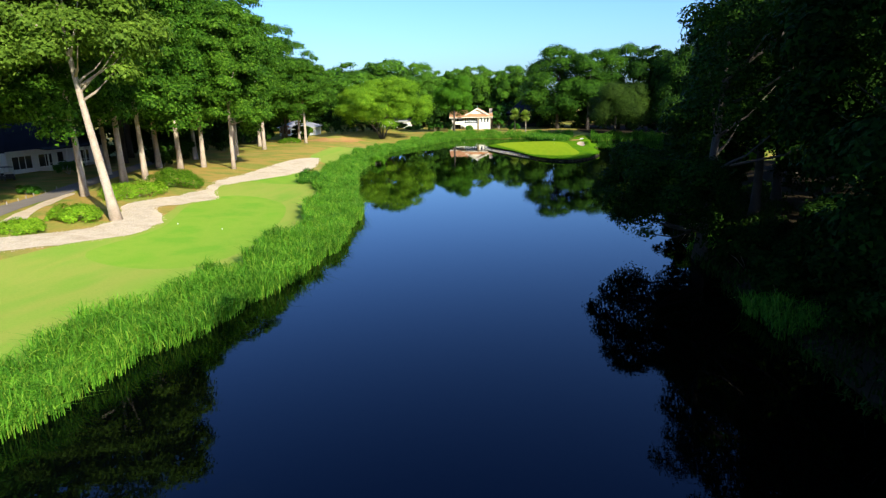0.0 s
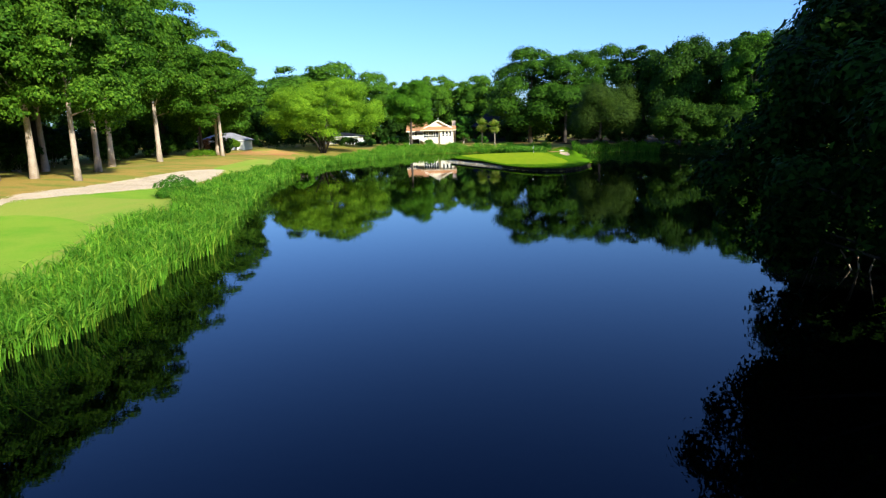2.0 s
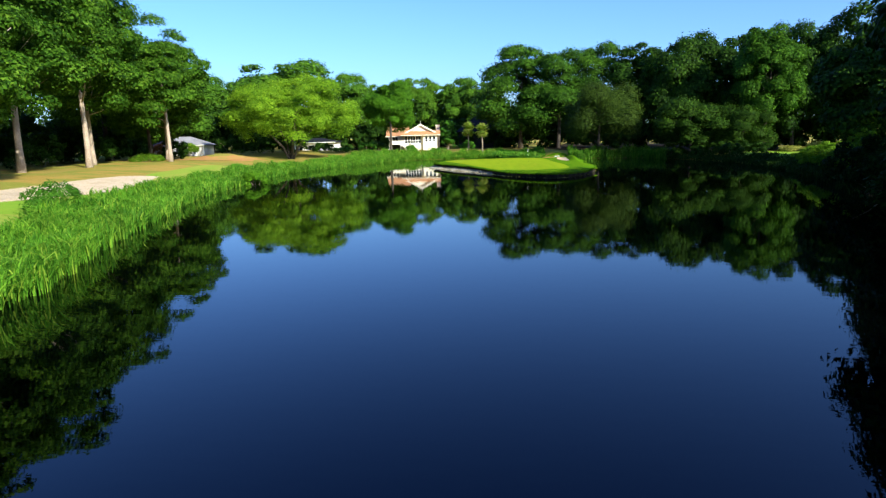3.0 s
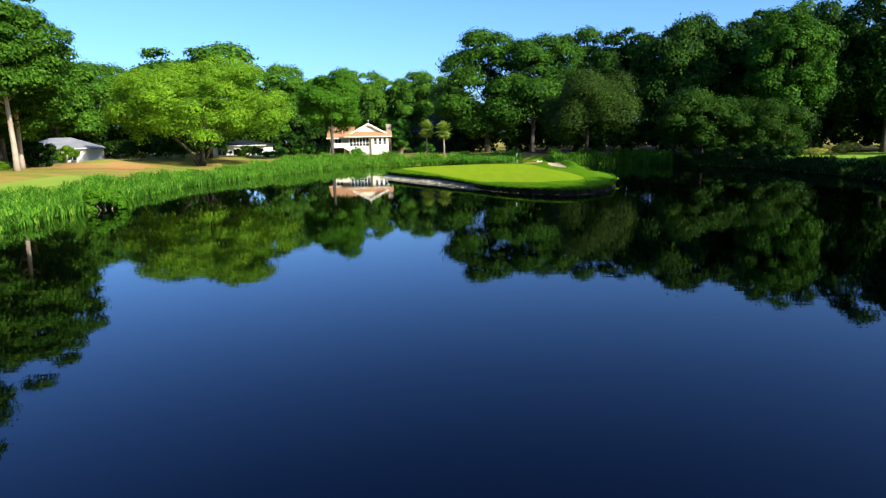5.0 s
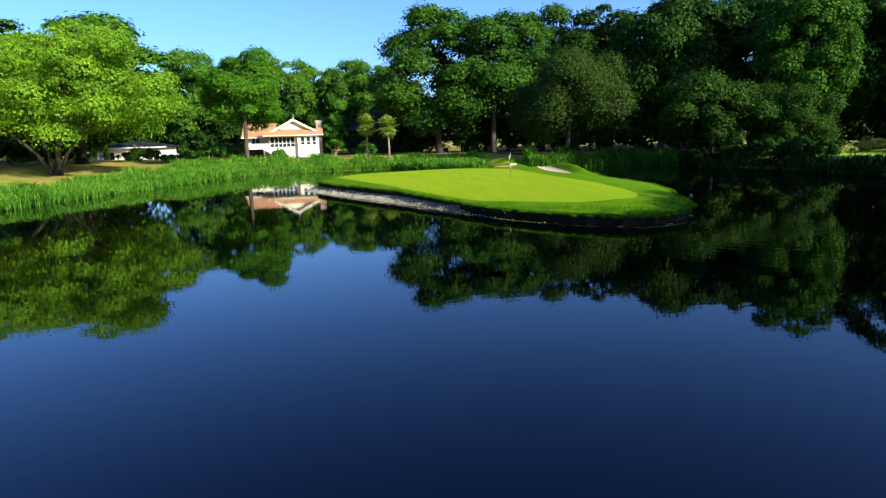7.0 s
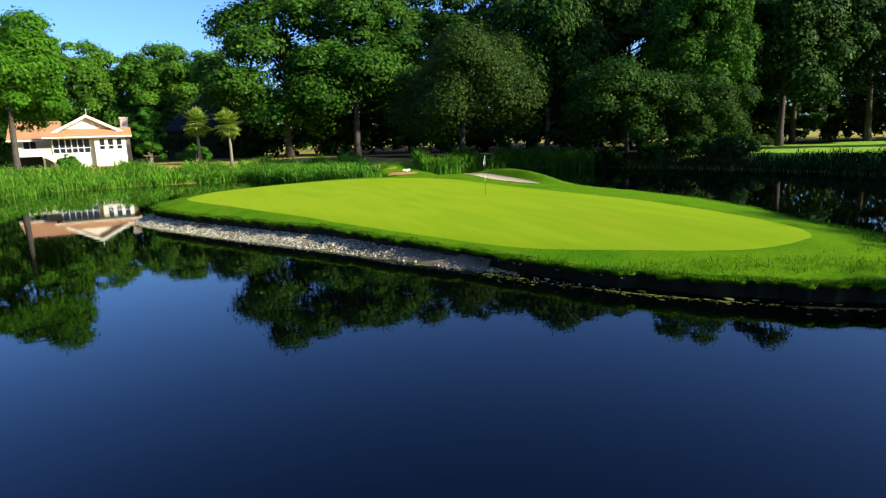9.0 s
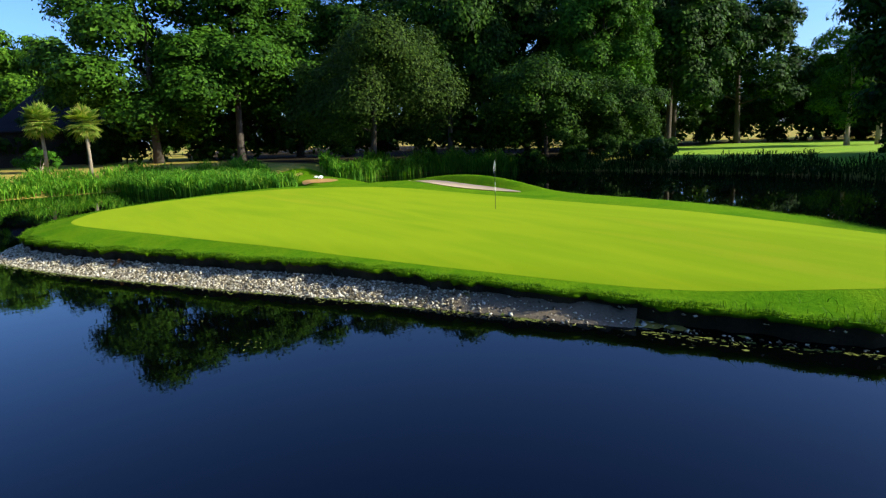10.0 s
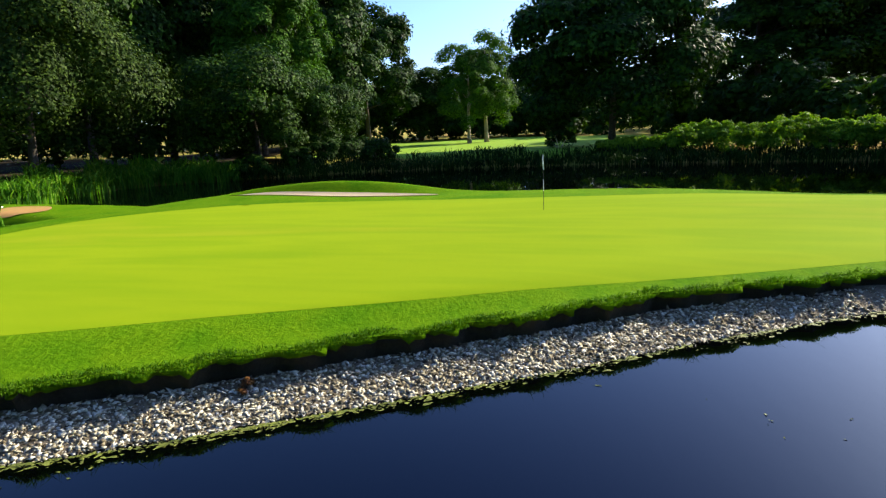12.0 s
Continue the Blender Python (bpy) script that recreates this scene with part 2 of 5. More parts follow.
M_BLACK = surface("black_plastic", [(0.02, 0.02, 0.02), (0.035, 0.035, 0.035)], [(0.015, 0.015, 0.015), (0.04, 0.04, 0.04)], 2, 20, 0.5, 0.05, 0.002)

M_GLASS, nt, b = material("window_glass", 0.05, 0, 0.6)
b.inputs["Base Color"].default_value = (0.02, 0.025, 0.03, 1)

# pond water: dark, tea-stained depth under a calm mirror with faint ripples
M_WATER, nt, b = material("pond_water", 0.015, 0, 0.45)
b.inputs["Base Color"].default_value = (0.0004, 0.0007, 0.0007, 1)
b.inputs["IOR"].default_value = 1.37
b.inputs["Specular Tint"].default_value = (0.24, 0.53, 1.0, 1)
pos = nt.nodes.new("ShaderNodeNewGeometry").outputs["Position"]
# a patch of ring ripples off the island's end
away = nt.nodes.new("ShaderNodeVectorMath")
away.operation = "DISTANCE"
away.inputs[1].default_value = (22.5, 108.0, 0)
nt.links.new(pos, away.inputs[0])
rings = nt.nodes.new("ShaderNodeMath")
rings.operation = "MULTIPLY"
rings.inputs[1].default_value = 9.0
nt.links.new(away.outputs["Value"], rings.inputs[0])
swell = nt.nodes.new("ShaderNodeMath")
swell.operation = "SINE"
nt.links.new(rings.outputs[0], swell.inputs[0])
scaled = nt.nodes.new("ShaderNodeMath")
scaled.operation = "MULTIPLY"
scaled.inputs[1].default_value = 0.1
nt.links.new(away.outputs["Value"], scaled.inputs[0])
reach = ramp_node(nt, scaled.outputs[0], [(0.2, (0.5, 0.5, 0.5)), (0.9, (0, 0, 0))])
ripple = mixed(nt, 1.0, swell.outputs[0], reach, "MULTIPLY")
calm = noise_node(nt, pos, 1.1, 3, 0.5, (1, 2.2, 1))
bumped(nt, b, mixed(nt, 1.0, ripple, calm, "ADD"), 0.04, 0.03)


# ---------------------------------------------------------------- mesh tools
def mesh_object(name, verts, faces, mat, parent=None, smooth=False):
    me = bpy.data.meshes.new(name)
    verts = np.asarray(verts, dtype=np.float32).reshape(-1, 3)
    if isinstance(faces, np.ndarray):
        k = faces.shape[1]
        me.vertices.add(len(verts))
        me.vertices.foreach_set("co", verts.ravel())
        me.loops.add(faces.size)
        me.loops.foreach_set("vertex_index", faces.astype(np.int32).ravel())
        me.polygons.add(len(faces))
        me.polygons.foreach_set("loop_start", np.arange(0, faces.size, k, dtype=np.int32))
        me.update(calc_edges=True)
    else:
        me.from_pydata(verts.tolist(), [], [list(f) for f in faces])
        me.update()
    if smooth:
        me.polygons.foreach_set("use_smooth", np.ones(len(me.polygons), dtype=bool))
    me.materials.append(mat)
    ob = new(name, me)
    ob.parent = parent
    return ob


def part(name, bm, mat, parent, label=""):
    me = bpy.data.meshes.new(name)
    bm.to_mesh(me)
    bm.free()
    me.materials.append(mat)
    ob = new(name, me)
    ob.parent = parent
    return tagged(ob, label) if label else ob


def bevelled(boxes, bevel=0.02):
    """One bmesh of bevelled boxes, each (x0, y0, z0, x1, y1, z1)."""
    bm = bmesh.new()
    for x0, y0, z0, x1, y1, z1 in boxes:
        m = Matrix.Translation(((x0 + x1) / 2, (y0 + y1) / 2, (z0 + z1) / 2)) @ Matrix.Diagonal((x1 - x0, y1 - y0, z1 - z0, 1))
        made = bmesh.ops.create_cube(bm, size=1, matrix=m)["verts"]
        if bevel:
            edges = list({e for v in made for e in v.link_edges})
            bmesh.ops.bevel(bm, geom=edges, offset=bevel, segments=1, affect="EDGES")
    return bm


def prism(outline, axis_from, axis_to, axis="y"):
    """A solid from a closed 2D outline pushed along an axis."""
    bm = bmesh.new()
    put = {"y": lambda p, a: (p[0], a, p[1]), "x": lambda p, a: (a, p[0], p[1]), "z": lambda p, a: (p[0], p[1], a)}[axis]
    a = [bm.verts.new(put(p, axis_from)) for p in outline]
    c = [bm.verts.new(put(p, axis_to)) for p in outline]
    bm.faces.new(a)
    bm.faces.new(c[::-1])
    for i in range(len(a)):
        j = (i + 1) % len(a)
        bm.faces.new((a[i], c[i], c[j], a[j]))
    bmesh.ops.recalc_face_normals(bm, faces=bm.faces)
    return bm


def tube(points, radii, sides=7):
    """Vertices and quads of a tapered tube along points."""
    pts = [Vector(p) for p in points]
    verts, faces = [], []
    for i, (p, r) in enumerate(zip(pts, radii)):
        d = (pts[min(i + 1, len(pts) - 1)] - pts[max(i - 1, 0)]).normalized()
        u = d.orthogonal().normalized() if abs(d.z) < 0.95 else Vector((1, 0, 0))
        u = (u - d * u.dot(d)).normalized()
        w = d.cross(u)
        for k in range(sides):
            a = 2 * math.pi * k / sides
            verts.append(p + (u * math.cos(a) + w * math.sin(a)) * r)
        if i:
            for k in range(sides):
                q = (k + 1) % sides
                o = (i - 1) * sides
                faces.append((o + k, o + q, o + sides + q, o + sides + k))
    faces.append(tuple(range(sides))[::-1])
    faces.append(tuple(range(len(verts) - sides, len(verts))))
    return [tuple(v) for v in verts], faces


def rounded(ctrl, closed=True, steps=5):
    """A smooth line through control points."""
    p = np.array(ctrl, float)
    n = len(p)
    out = []
    for i in range(n if closed else n - 1):
        a, b0, c, d = (p[(i + k) % n] if closed else p[min(max(i + k, 0), n - 1)] for k in (-1, 0, 1, 2))
        for s in range(steps):
            t = s / steps
            out.append(0.5 * (2 * b0 + (c - a) * t + (2 * a - 5 * b0 + 4 * c - d) * t * t + (3 * b0 - a - 3 * c + d) * t ** 3))
    if not closed:
        out.append(p[-1])
    return np.array(out)


def inside(poly, x, y):
    """Distance to an outline: positive within it, negative outside."""
    x, y = np.asarray(x, float), np.asarray(y, float)
    best = np.full(x.shape, 1e18)
    within = np.zeros(x.shape, bool)
    for (ax, ay), (bx, by) in zip(poly, np.roll(poly, -1, 0)):
        ex, ey = bx - ax, by - ay
        t = np.clip(((x - ax) * ex + (y - ay) * ey) / (ex * ex + ey * ey + 1e-12), 0, 1)
        best = np.minimum(best, (x - ax - t * ex) ** 2 + (y - ay - t * ey) ** 2)
        if ay != by:
            within ^= ((ay > y) != (by > y)) & (x < ax + (y - ay) * ex / ey)
    return np.where(within, 1, -1) * np.sqrt(best)


def nearest_on(poly, x, y):
    bx_, by_ = np.array(x, float), np.array(y, float)
    best = np.full(bx_.shape, 1e18)
    ox, oy = bx_.copy(), by_.copy()
    for (ax, ay), (bx, by) in zip(poly, np.roll(poly, -1, 0)):
        ex, ey = bx - ax, by - ay
        t = np.clip(((bx_ - ax) * ex + (by_ - ay) * ey) / (ex * ex + ey * ey + 1e-12), 0, 1)
        qx, qy = ax + t * ex, ay + t * ey
        d = (bx_ - qx) ** 2 + (by_ - qy) ** 2
        hit = d < best
        best = np.where(hit, d, best)
        ox, oy = np.where(hit, qx, ox), np.where(hit, qy, oy)
    return ox, oy


def ease(v):
    v = np.clip(v, 0, 1)
    return v * v * (3 - 2 * v)


# ---------------------------------------------------------------- the lie of the land (water at z = 0)
POND = rounded([(-4.9, -61.2), (-6.1, -20.7), (-7, 9.8), (-5.9, 20), (-4.2, 29), (-3.9, 39.2), (-4.6, 48), (-6.2, 55.7), (-8.7, 64.5), (-13.1, 78.7), (-16.8, 94),
                (-18.2, 107), (-19.4, 117), (-20.1, 127), (-19.4, 136), (-17.2, 145), (-14.8, 154.5), (-12.4, 164), (-9.4, 173.5), (-4, 178.6), (4, 180.3), (13, 180.4), (19.5, 177), (24, 170),
                (31, 167), (43, 167.5), (48, 160), (53, 148), (53.5, 132), (50, 114), (46, 99), (39.3, 79.9), (34, 60.9), (28.9, 48), (26.3, 39.4), (26.3, 26), (28.1, 3.8), (33.2, -59)])
ISLAND = rounded([(2.1, 142), (2.7, 140.2), (3.6, 138), (4.8, 135.6), (6, 133.3), (7.1, 131.2), (8.4, 129), (9.7, 126.5), (11.1, 123.6), (12.6, 120.5), (14.2, 117.3),
                  (16.2, 114.6), (18, 112.9), (20.3, 112), (22.7, 113), (25, 116), (26.5, 120), (28.1, 125), (28.3, 130), (28.2, 135), (29, 139), (29.6, 143), (29.4, 147.5),
                  (27.2, 151.2), (23, 154), (19.5, 156), (15, 155.9), (10.5, 154.3), (6.3, 151.3), (3.2, 147.2), (2, 144.5)])
NECK = rounded([(19.5, 152), (25.5, 150), (28.8, 158), (30, 170), (24.2, 171), (22.4, 160)])
GREEN = rounded([(4.9, 144), (5.6, 141.2), (6.6, 138.4), (7.8, 135.2), (9.1, 132.1), (10.35, 129), (11.35, 126.5), (12.6, 123.6), (14.1, 120.6), (16, 118.2), (18.4, 116.3), (20.8, 116.3),
                 (22.6, 118.2), (23.4, 121.4), (23.1, 125.5), (22.6, 130), (22.5, 135), (22.4, 140), (21.9, 145.5), (19.6, 150.2), (15.4, 152.4), (10.6, 151.6), (7, 149.4), (5.3, 146.6)])
BUNKER = rounded([(24.2, 139.6), (24.8, 137.2), (25.7, 137.1), (26.4, 139.5), (26.6, 143), (27, 147.4), (26.4, 149), (25.3, 148.3), (24.5, 145), (24.1, 142)])


def rock_width(x, y):
    """How far the turf's rim stands back from the water."""
    near = ease((26 - x - (y - 128) * 0.2) / 8)
    return 0.28 + near * (0.37 * ease((y - 118) / 5) + 0.45 * ease((y - 124) / 6)) * ease((150 - y) / 6)


def rim_height(y):
    return 0.5 + 0.23 * ease((y - 119) / 12)


def turf(x, y):
    """Height of the island's turf, from its rim up to the green."""
    back = np.clip(inside(ISLAND, x, y) - rock_width(x, y), 0, None)
    rim = rim_height(y)
    waves = 0.06 * np.sin(x * 0.31 + 1.3 * np.sin(y * 0.17)) + 0.05 * np.sin(y * 0.23 + x * 0.11)
    mound = 0.6 * np.exp(-((x - 27.1) ** 2 / 0.5 + (y - 142.5) ** 2 / 34)) + 0.2 * np.exp(-((x - 25.5) ** 2 / 4 + (y - 146) ** 2 / 30))
    pit = 0.16 * ease(inside(BUNKER, x, y) / 0.9)
    return rim + 0.2 * ease(back / 1.8) + (0.95 - rim) * ease(back / 8) + (mound - pit + 0.25 * waves) * ease(back / 2)


def land(x, y):
    """Height of the ground at (x, y)."""
    x, y = np.asarray(x, float), np.asarray(y, float)
    dp, di, dn = inside(POND, x, y), inside(ISLAND, x, y), inside(NECK, x, y)
    waves = 0.06 * np.sin(x * 0.31 + 1.3 * np.sin(y * 0.17)) + 0.05 * np.sin(y * 0.23 + x * 0.11)
    west = 0.55 + 1.5 * ease((-x - 18 + 6.5 * ease((100 - y) / 40)) / 24)
    north = 1.7 + 0 * x
    east = 1.25 - 0.4 * ease((x - 57) / 14)
    top = np.where(x < 0, west + (north - west) * ease((y - 150) / 25) * ease((x + 45) / 30), east)
    top = np.where((x >= 0) & (y > 150), north + (east - north) * ease((x - 30) / 25), top) + waves + 0.95 * np.exp(-((x + 39) ** 2 / 24 + (y - 153) ** 2 / 22))
    shore = -dp
    main = -0.12 + (top + 0.12) * ease(shore / 5.5)
    w = rock_width(x, y)
    stony = 0.12 + 0.88 * ease((y - 119.5) / 5) * ease((150 - y) / 4) * ease((24 - x) / 3)
    isle = -0.06 + 0.36 * stony * np.clip(di / w, 0, 1)
    if (di >= w).any():
        isle = np.where(di < w, isle, turf(x, y))
    neck = -0.1 + 0.75 * ease(dn / 1.6)
    bed = -0.12 - np.clip(np.minimum(dp, -np.maximum(di, dn)) * 0.35, 0, 1.6)
    h = np.where(dp > 0, bed, main)
    h = np.where(dn > 0, np.maximum(h, neck), h)
    return np.where(di > 0, np.maximum(isle, np.where(dn > 0, neck, -9)), h)


def ground_at(x, y):
    return float(land(np.array([x]), np.array([y]))[0])


def stretch_axis(fine, far):
    """Grid lines: fine = (start, end, step) stretches, growing coarser out to far."""
    vals = []
    for a, b0, s in fine:
        vals += list(np.arange(a, b0, s))
    lo, hi = vals[0], vals[-1]
    step, out_lo, out_hi = 4.0, [], []
    v = lo
    while v > -far:
        v -= step
        out_lo.append(v)
        step *= 1.35
    step, v = 4.0, hi
    while v < far:
        v += step
        out_hi.append(v)
        step *= 1.35
    return np.array(out_lo[::-1] + vals + out_hi)


def grid_faces(nx, ny):
    i = np.arange(nx - 1)[None, :] + np.arange(ny - 1)[:, None] * nx
    return np.stack([i, i + 1, i + nx + 1, i + nx], -1).reshape(-1, 4)


gx = stretch_axis([(-70, -20, 2.0), (-20, 1, 0.8), (1, 31, 0.42), (31, 60, 1.0), (60, 120, 3.0)], 2600)
gy = stretch_axis([(-40, 108, 1.2), (108, 158, 0.42), (158, 175, 1.0), (175, 240, 3.0)], 2600)
X, Y = np.meshgrid(gx, gy)
Z = land(X.ravel(), Y.ravel())
lip = inside(ISLAND, X.ravel(), Y.ravel()) - rock_width(X.ravel(), Y.ravel())
Z = np.where(lip > -0.05, np.minimum(Z, 0.3 * (0.12 + 0.88 * ease((Y.ravel() - 119.5) / 5) * ease((24 - X.ravel()) / 3)) - 0.3 * np.clip(lip, 0, 1)), Z)
ground = mesh_object("ground", np.stack([X.ravel(), Y.ravel(), Z], 1), grid_faces(len(gx), len(gy)), M_GROUND, smooth=True)
tagged(ground, "rough grass and pine straw ground sloping to the pond", "ground", kind="structure")

bm = bmesh.new()
bmesh.ops.create_grid(bm, x_segments=24, y_segments=60, size=1, matrix=Matrix.Translation((18, 65, 0)) @ Matrix.Diagonal((40, 112, 1, 1)))
water = part("water", bm, M_WATER, None)
tagged(water, "calm dark blue pond water mirroring sky and trees", "water", kind="structure")


def patch(name, poly, mat, label, category, step=0.5, lift=0.02, height=land, ragged=0.0):
    """A turf, sand or path surface within an outline, lying on the land."""
    if ragged:
        k = np.arange(len(poly))
        poly = poly + ragged * np.random.default_rng(len(poly)).normal(size=poly.shape) + ragged * np.stack([np.sin(k * 1.7), np.cos(k * 1.1)], 1)
    x0, y0 = poly.min(0) - step
    x1, y1 = poly.max(0) + step
    x0, y0 = np.floor(x0 / step) * step, np.floor(y0 / step) * step
    ax, ay = np.arange(x0, x1 + step, step), np.arange(y0, y1 + step, step)
    PX, PY = (a.ravel() for a in np.meshgrid(ax, ay))
    d = inside(poly, PX, PY)
    f = grid_faces(len(ax), len(ay))
    f = f[(d[f] > 0).any(1)]
    qx, qy = nearest_on(poly, PX, PY)
    PX, PY = np.where(d < 0, qx, PX), np.where(d < 0, qy, PY)
    used, inv = np.unique(f, return_inverse=True)
    PX, PY = PX[used], PY[used]
    ob = mesh_object(name, np.stack([PX, PY, height(PX, PY) + lift], 1), inv.reshape(f.shape), mat, smooth=True)
    return tagged(ob, label, category, kind="structure")


def grown(poly, metres):
    c = np.roll(poly, -1, 0) - np.roll(poly, 1, 0)
    n = np.stack([c[:, 1], -c[:, 0]], 1) / (np.linalg.norm(c, axis=1)[:, None] + 1e-9)
    area = np.sum(poly[:, 0] * np.roll(poly[:, 1], -1) - np.roll(poly[:, 0], -1) * poly[:, 1])
    return poly + n * metres * (1 if area > 0 else -1)


edge = rounded(ISLAND, True, 4)
inward = grown(edge, -1.0) - edge
wander = 0.07 * np.sin(np.arange(len(edge)) * 0.9) + 0.08 * np.sin(np.arange(len(edge)) * 0.37 + 1) + 0.03 * np.random.default_rng(5).normal(size=len(edge))
TURF = edge + inward * (rock_width(edge[:, 0], edge[:, 1]) + 0.05 + wander)[:, None]
collar = patch("collar", TURF, M_COLLAR, "close-mown green collar of turf round the putting green", "turf", 0.3, 0.025, turf)
side = edge[:next(i for i in range(len(edge)) if edge[i, 1] < 121)]
bed = np.concatenate([side, (side + inward[:len(side)] * 1.3)[::-1]])
patch("stone_bed", bed, M_GRIT, "gritty soil beneath the broken stones, darkened for the rim's shadow", "grit", 0.2, 0.012, lambda x, y: np.minimum(land(x, y), 0.3))
# the cut earth under the turf's overhanging rim
n = len(TURF)
lumps = 0.025 * np.sin(np.arange(n) * 1.1) + 0.02 * np.sin(np.arange(n) * 2.7 + 1) + 0.02 * np.random.default_rng(6).normal(size=n)
out = grown(TURF, 1.0) - TURF
k = np.arange(n)
rings = []
for way, drop in ((-0.08, -0.016), (0.03, 0.0), (0.05, 0.04), (0.03, 0.08), (-0.04, 0.12), (-0.12, 0.3)):
    p = TURF + out * (way + lumps * (1.6 if way > 0 else 0))[:, None]
    rings.append(np.column_stack([p, np.maximum(turf(TURF[:, 0], TURF[:, 1]) - drop - lumps * (drop > 0), 0.03)]))
quads = np.concatenate([np.stack([i * n + k, i * n + (k + 1) % n, (i + 1) * n + (k + 1) % n, (i + 1) * n + k], 1) for i in range(5)])
mesh_object("turf_lip", np.concatenate(rings), quads[:4 * n], M_COLLAR, collar, smooth=True)
low = np.column_stack([grown(TURF, -0.2), np.full(n, -0.02)])
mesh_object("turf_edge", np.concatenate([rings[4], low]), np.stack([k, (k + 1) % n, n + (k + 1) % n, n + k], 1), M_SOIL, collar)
patch("putting_green", rounded(GREEN, True, 3), M_GREEN, "smooth bright green putting green on the island", "putting green", 0.3, 0.029)
SAND = rounded([(24.4, 139.7), (24.9, 137.5), (25.5, 137.4), (26, 139.6), (26.1, 143), (26.4, 147.2), (26.1, 148.6), (25.4, 148), (24.7, 144.9), (24.3, 142)])
patch("sand_bunker", SAND, M_SAND, "small pale sand bunker behind the putting green", "sand bunker", 0.3, 0.06)
FAIRWAY = rounded([(-25.8, -21.8), (-26.5, 17.7), (-25.1, 34.9), (-23, 44), (-25.9, 55.3), (-26.9, 62), (-30.3, 75.6), (-28.2, 83.1), (-23.2, 91.8), (-24.2, 100.7), (-30.7, 109.7), (-32.6, 123.1), (-31.8, 131.9),
                   (-23.9, 129.3), (-21.8, 111.7), (-20.9, 94), (-17.1, 78.7), (-12.7, 64.5), (-10, 54.5), (-8.2, 44.6), (-7.4, 35.7), (-8.5, 25.4), (-10.8, 15.2), (-9.6, -20.9)])
TEE = rounded([(-21.9, 34.4), (-17, 31.6), (-11.5, 32.7), (-10.2, 39.4), (-13.6, 55.1), (-18.2, 61.6), (-23.5, 61.9), (-24.7, 54.7), (-21, 43.2)])
TEE_FAR = rounded([(-27.8, 73.9), (-28.9, 82), (-24.4, 91.8), (-18.7, 76.7), (-22.8, 73.4)])
WASTE = rounded([(-30.1, 26.6), (-27.2, 32.1), (-23.9, 36.9), (-21.9, 40.9), (-22.7, 46.3), (-26.6, 51.6), (-24, 58.7), (-27.3, 66.1), (-26.5, 73.4), (-24.9, 83.1), (-24.6, 92.9), (-25.9, 100.2), (-28.7, 108.6),
                 (-31.1, 103), (-31.5, 91.9), (-30.1, 78.6), (-29.9, 71.1), (-28.2, 64.3), (-28.4, 58.6), (-30.2, 51.8), (-26.5, 43.9), (-27.8, 38.9), (-31, 34.6), (-33.1, 26.5)])
VERGE = rounded([(-35.3, 40.1), (-38.9, 48.1), (-42.3, 57.2), (-41.2, 57.6), (-37.4, 48.1), (-33.6, 40.2)])
CLAY = rounded([(-46.7, 146.9), (-41, 144.3), (-35.5, 145), (-32.2, 148.5), (-31.7, 154), (-34.7, 153.7), (-37.6, 150.3), (-42.5, 150), (-46.9, 150.2)])
CARTPATH = rounded([(-33.5, 32.2), (-36.8, 40.1), (-39.6, 48), (-41.4, 54.9), (-44.6, 64.1), (-48.9, 78.5), (-55.4, 101.2), (-58, 101.3), (-52, 78.5), (-47.8, 64.1), (-44.7, 54.8), (-42.7, 46.8), (-39.6, 38.8), (-36.5, 32)])
FARTURF = rounded([(57, 118), (56.5, 132), (57, 146), (60, 157), (70, 166), (94, 170), (116, 160), (120, 138), (104, 120), (76, 117)])
patch("fairway", FAIRWAY, M_FAIRWAY, "mown fairway turf with yellowed streaks beside the reeds", "fairway", 0.8, 0.03)
patch("tee_box", TEE, M_TEE, "dark green mown tee ground in the fairway", "tee box", 0.6, 0.038)
patch("tee_box", TEE_FAR, M_TEE, "small dark green tee ground by the waste area", "tee box", 0.6, 0.038)
patch("waste_bunker", WASTE, M_WASTE, "pale crushed shell waste bunker along the trees", "waste bunker", 0.4, 0.07, ragged=0.16)
patch("straw_mound", CLAY, M_CLAY, "reddish pine straw and bare earth under the trees", "bare ground", 0.6, 0.04, ragged=0.5)
patch("shell_verge", VERGE, M_SHELL, "pale shell verge beside the cart path", "path", 0.3, 0.04, ragged=0.1)
patch("cart_path", CARTPATH, M_PATH, "grey brown paved cart path past the house", "path", 0.5, 0.05)
patch("neck_turf", NECK, M_COLLAR, "rough green turf on the neck of land", "turf", 0.5, 0.03)
patch("bare_soil", rounded([(23.6, 159.8), (24.8, 158.8), (26.6, 160.2), (26.8, 162.6), (25.2, 163), (23.9, 161.6)]), M_CLAY, "bare reddish soil on the neck of land", "bare ground", 0.4, 0.07)
# dark sheets over the pale ground, where the trees' shade belongs
SHADE_NORTH = rounded([(31, 171), (44, 170.5), (52, 163), (57, 158), (68, 168), (92, 173), (112, 166), (112, 190), (60, 200), (30, 200)])
patch("leaf_litter", SHADE_NORTH, M_SHADED_LITTER, "ground darkened for the trees' shade north of the channel", "bare ground", 1.5, 0.06)
SHADE_BANK = rounded([(25.5, -40), (25, 5), (24.5, 30), (26, 44), (32, 60), (40, 80), (47, 98), (60, 98), (66, 70), (66, 20), (62, -40)])
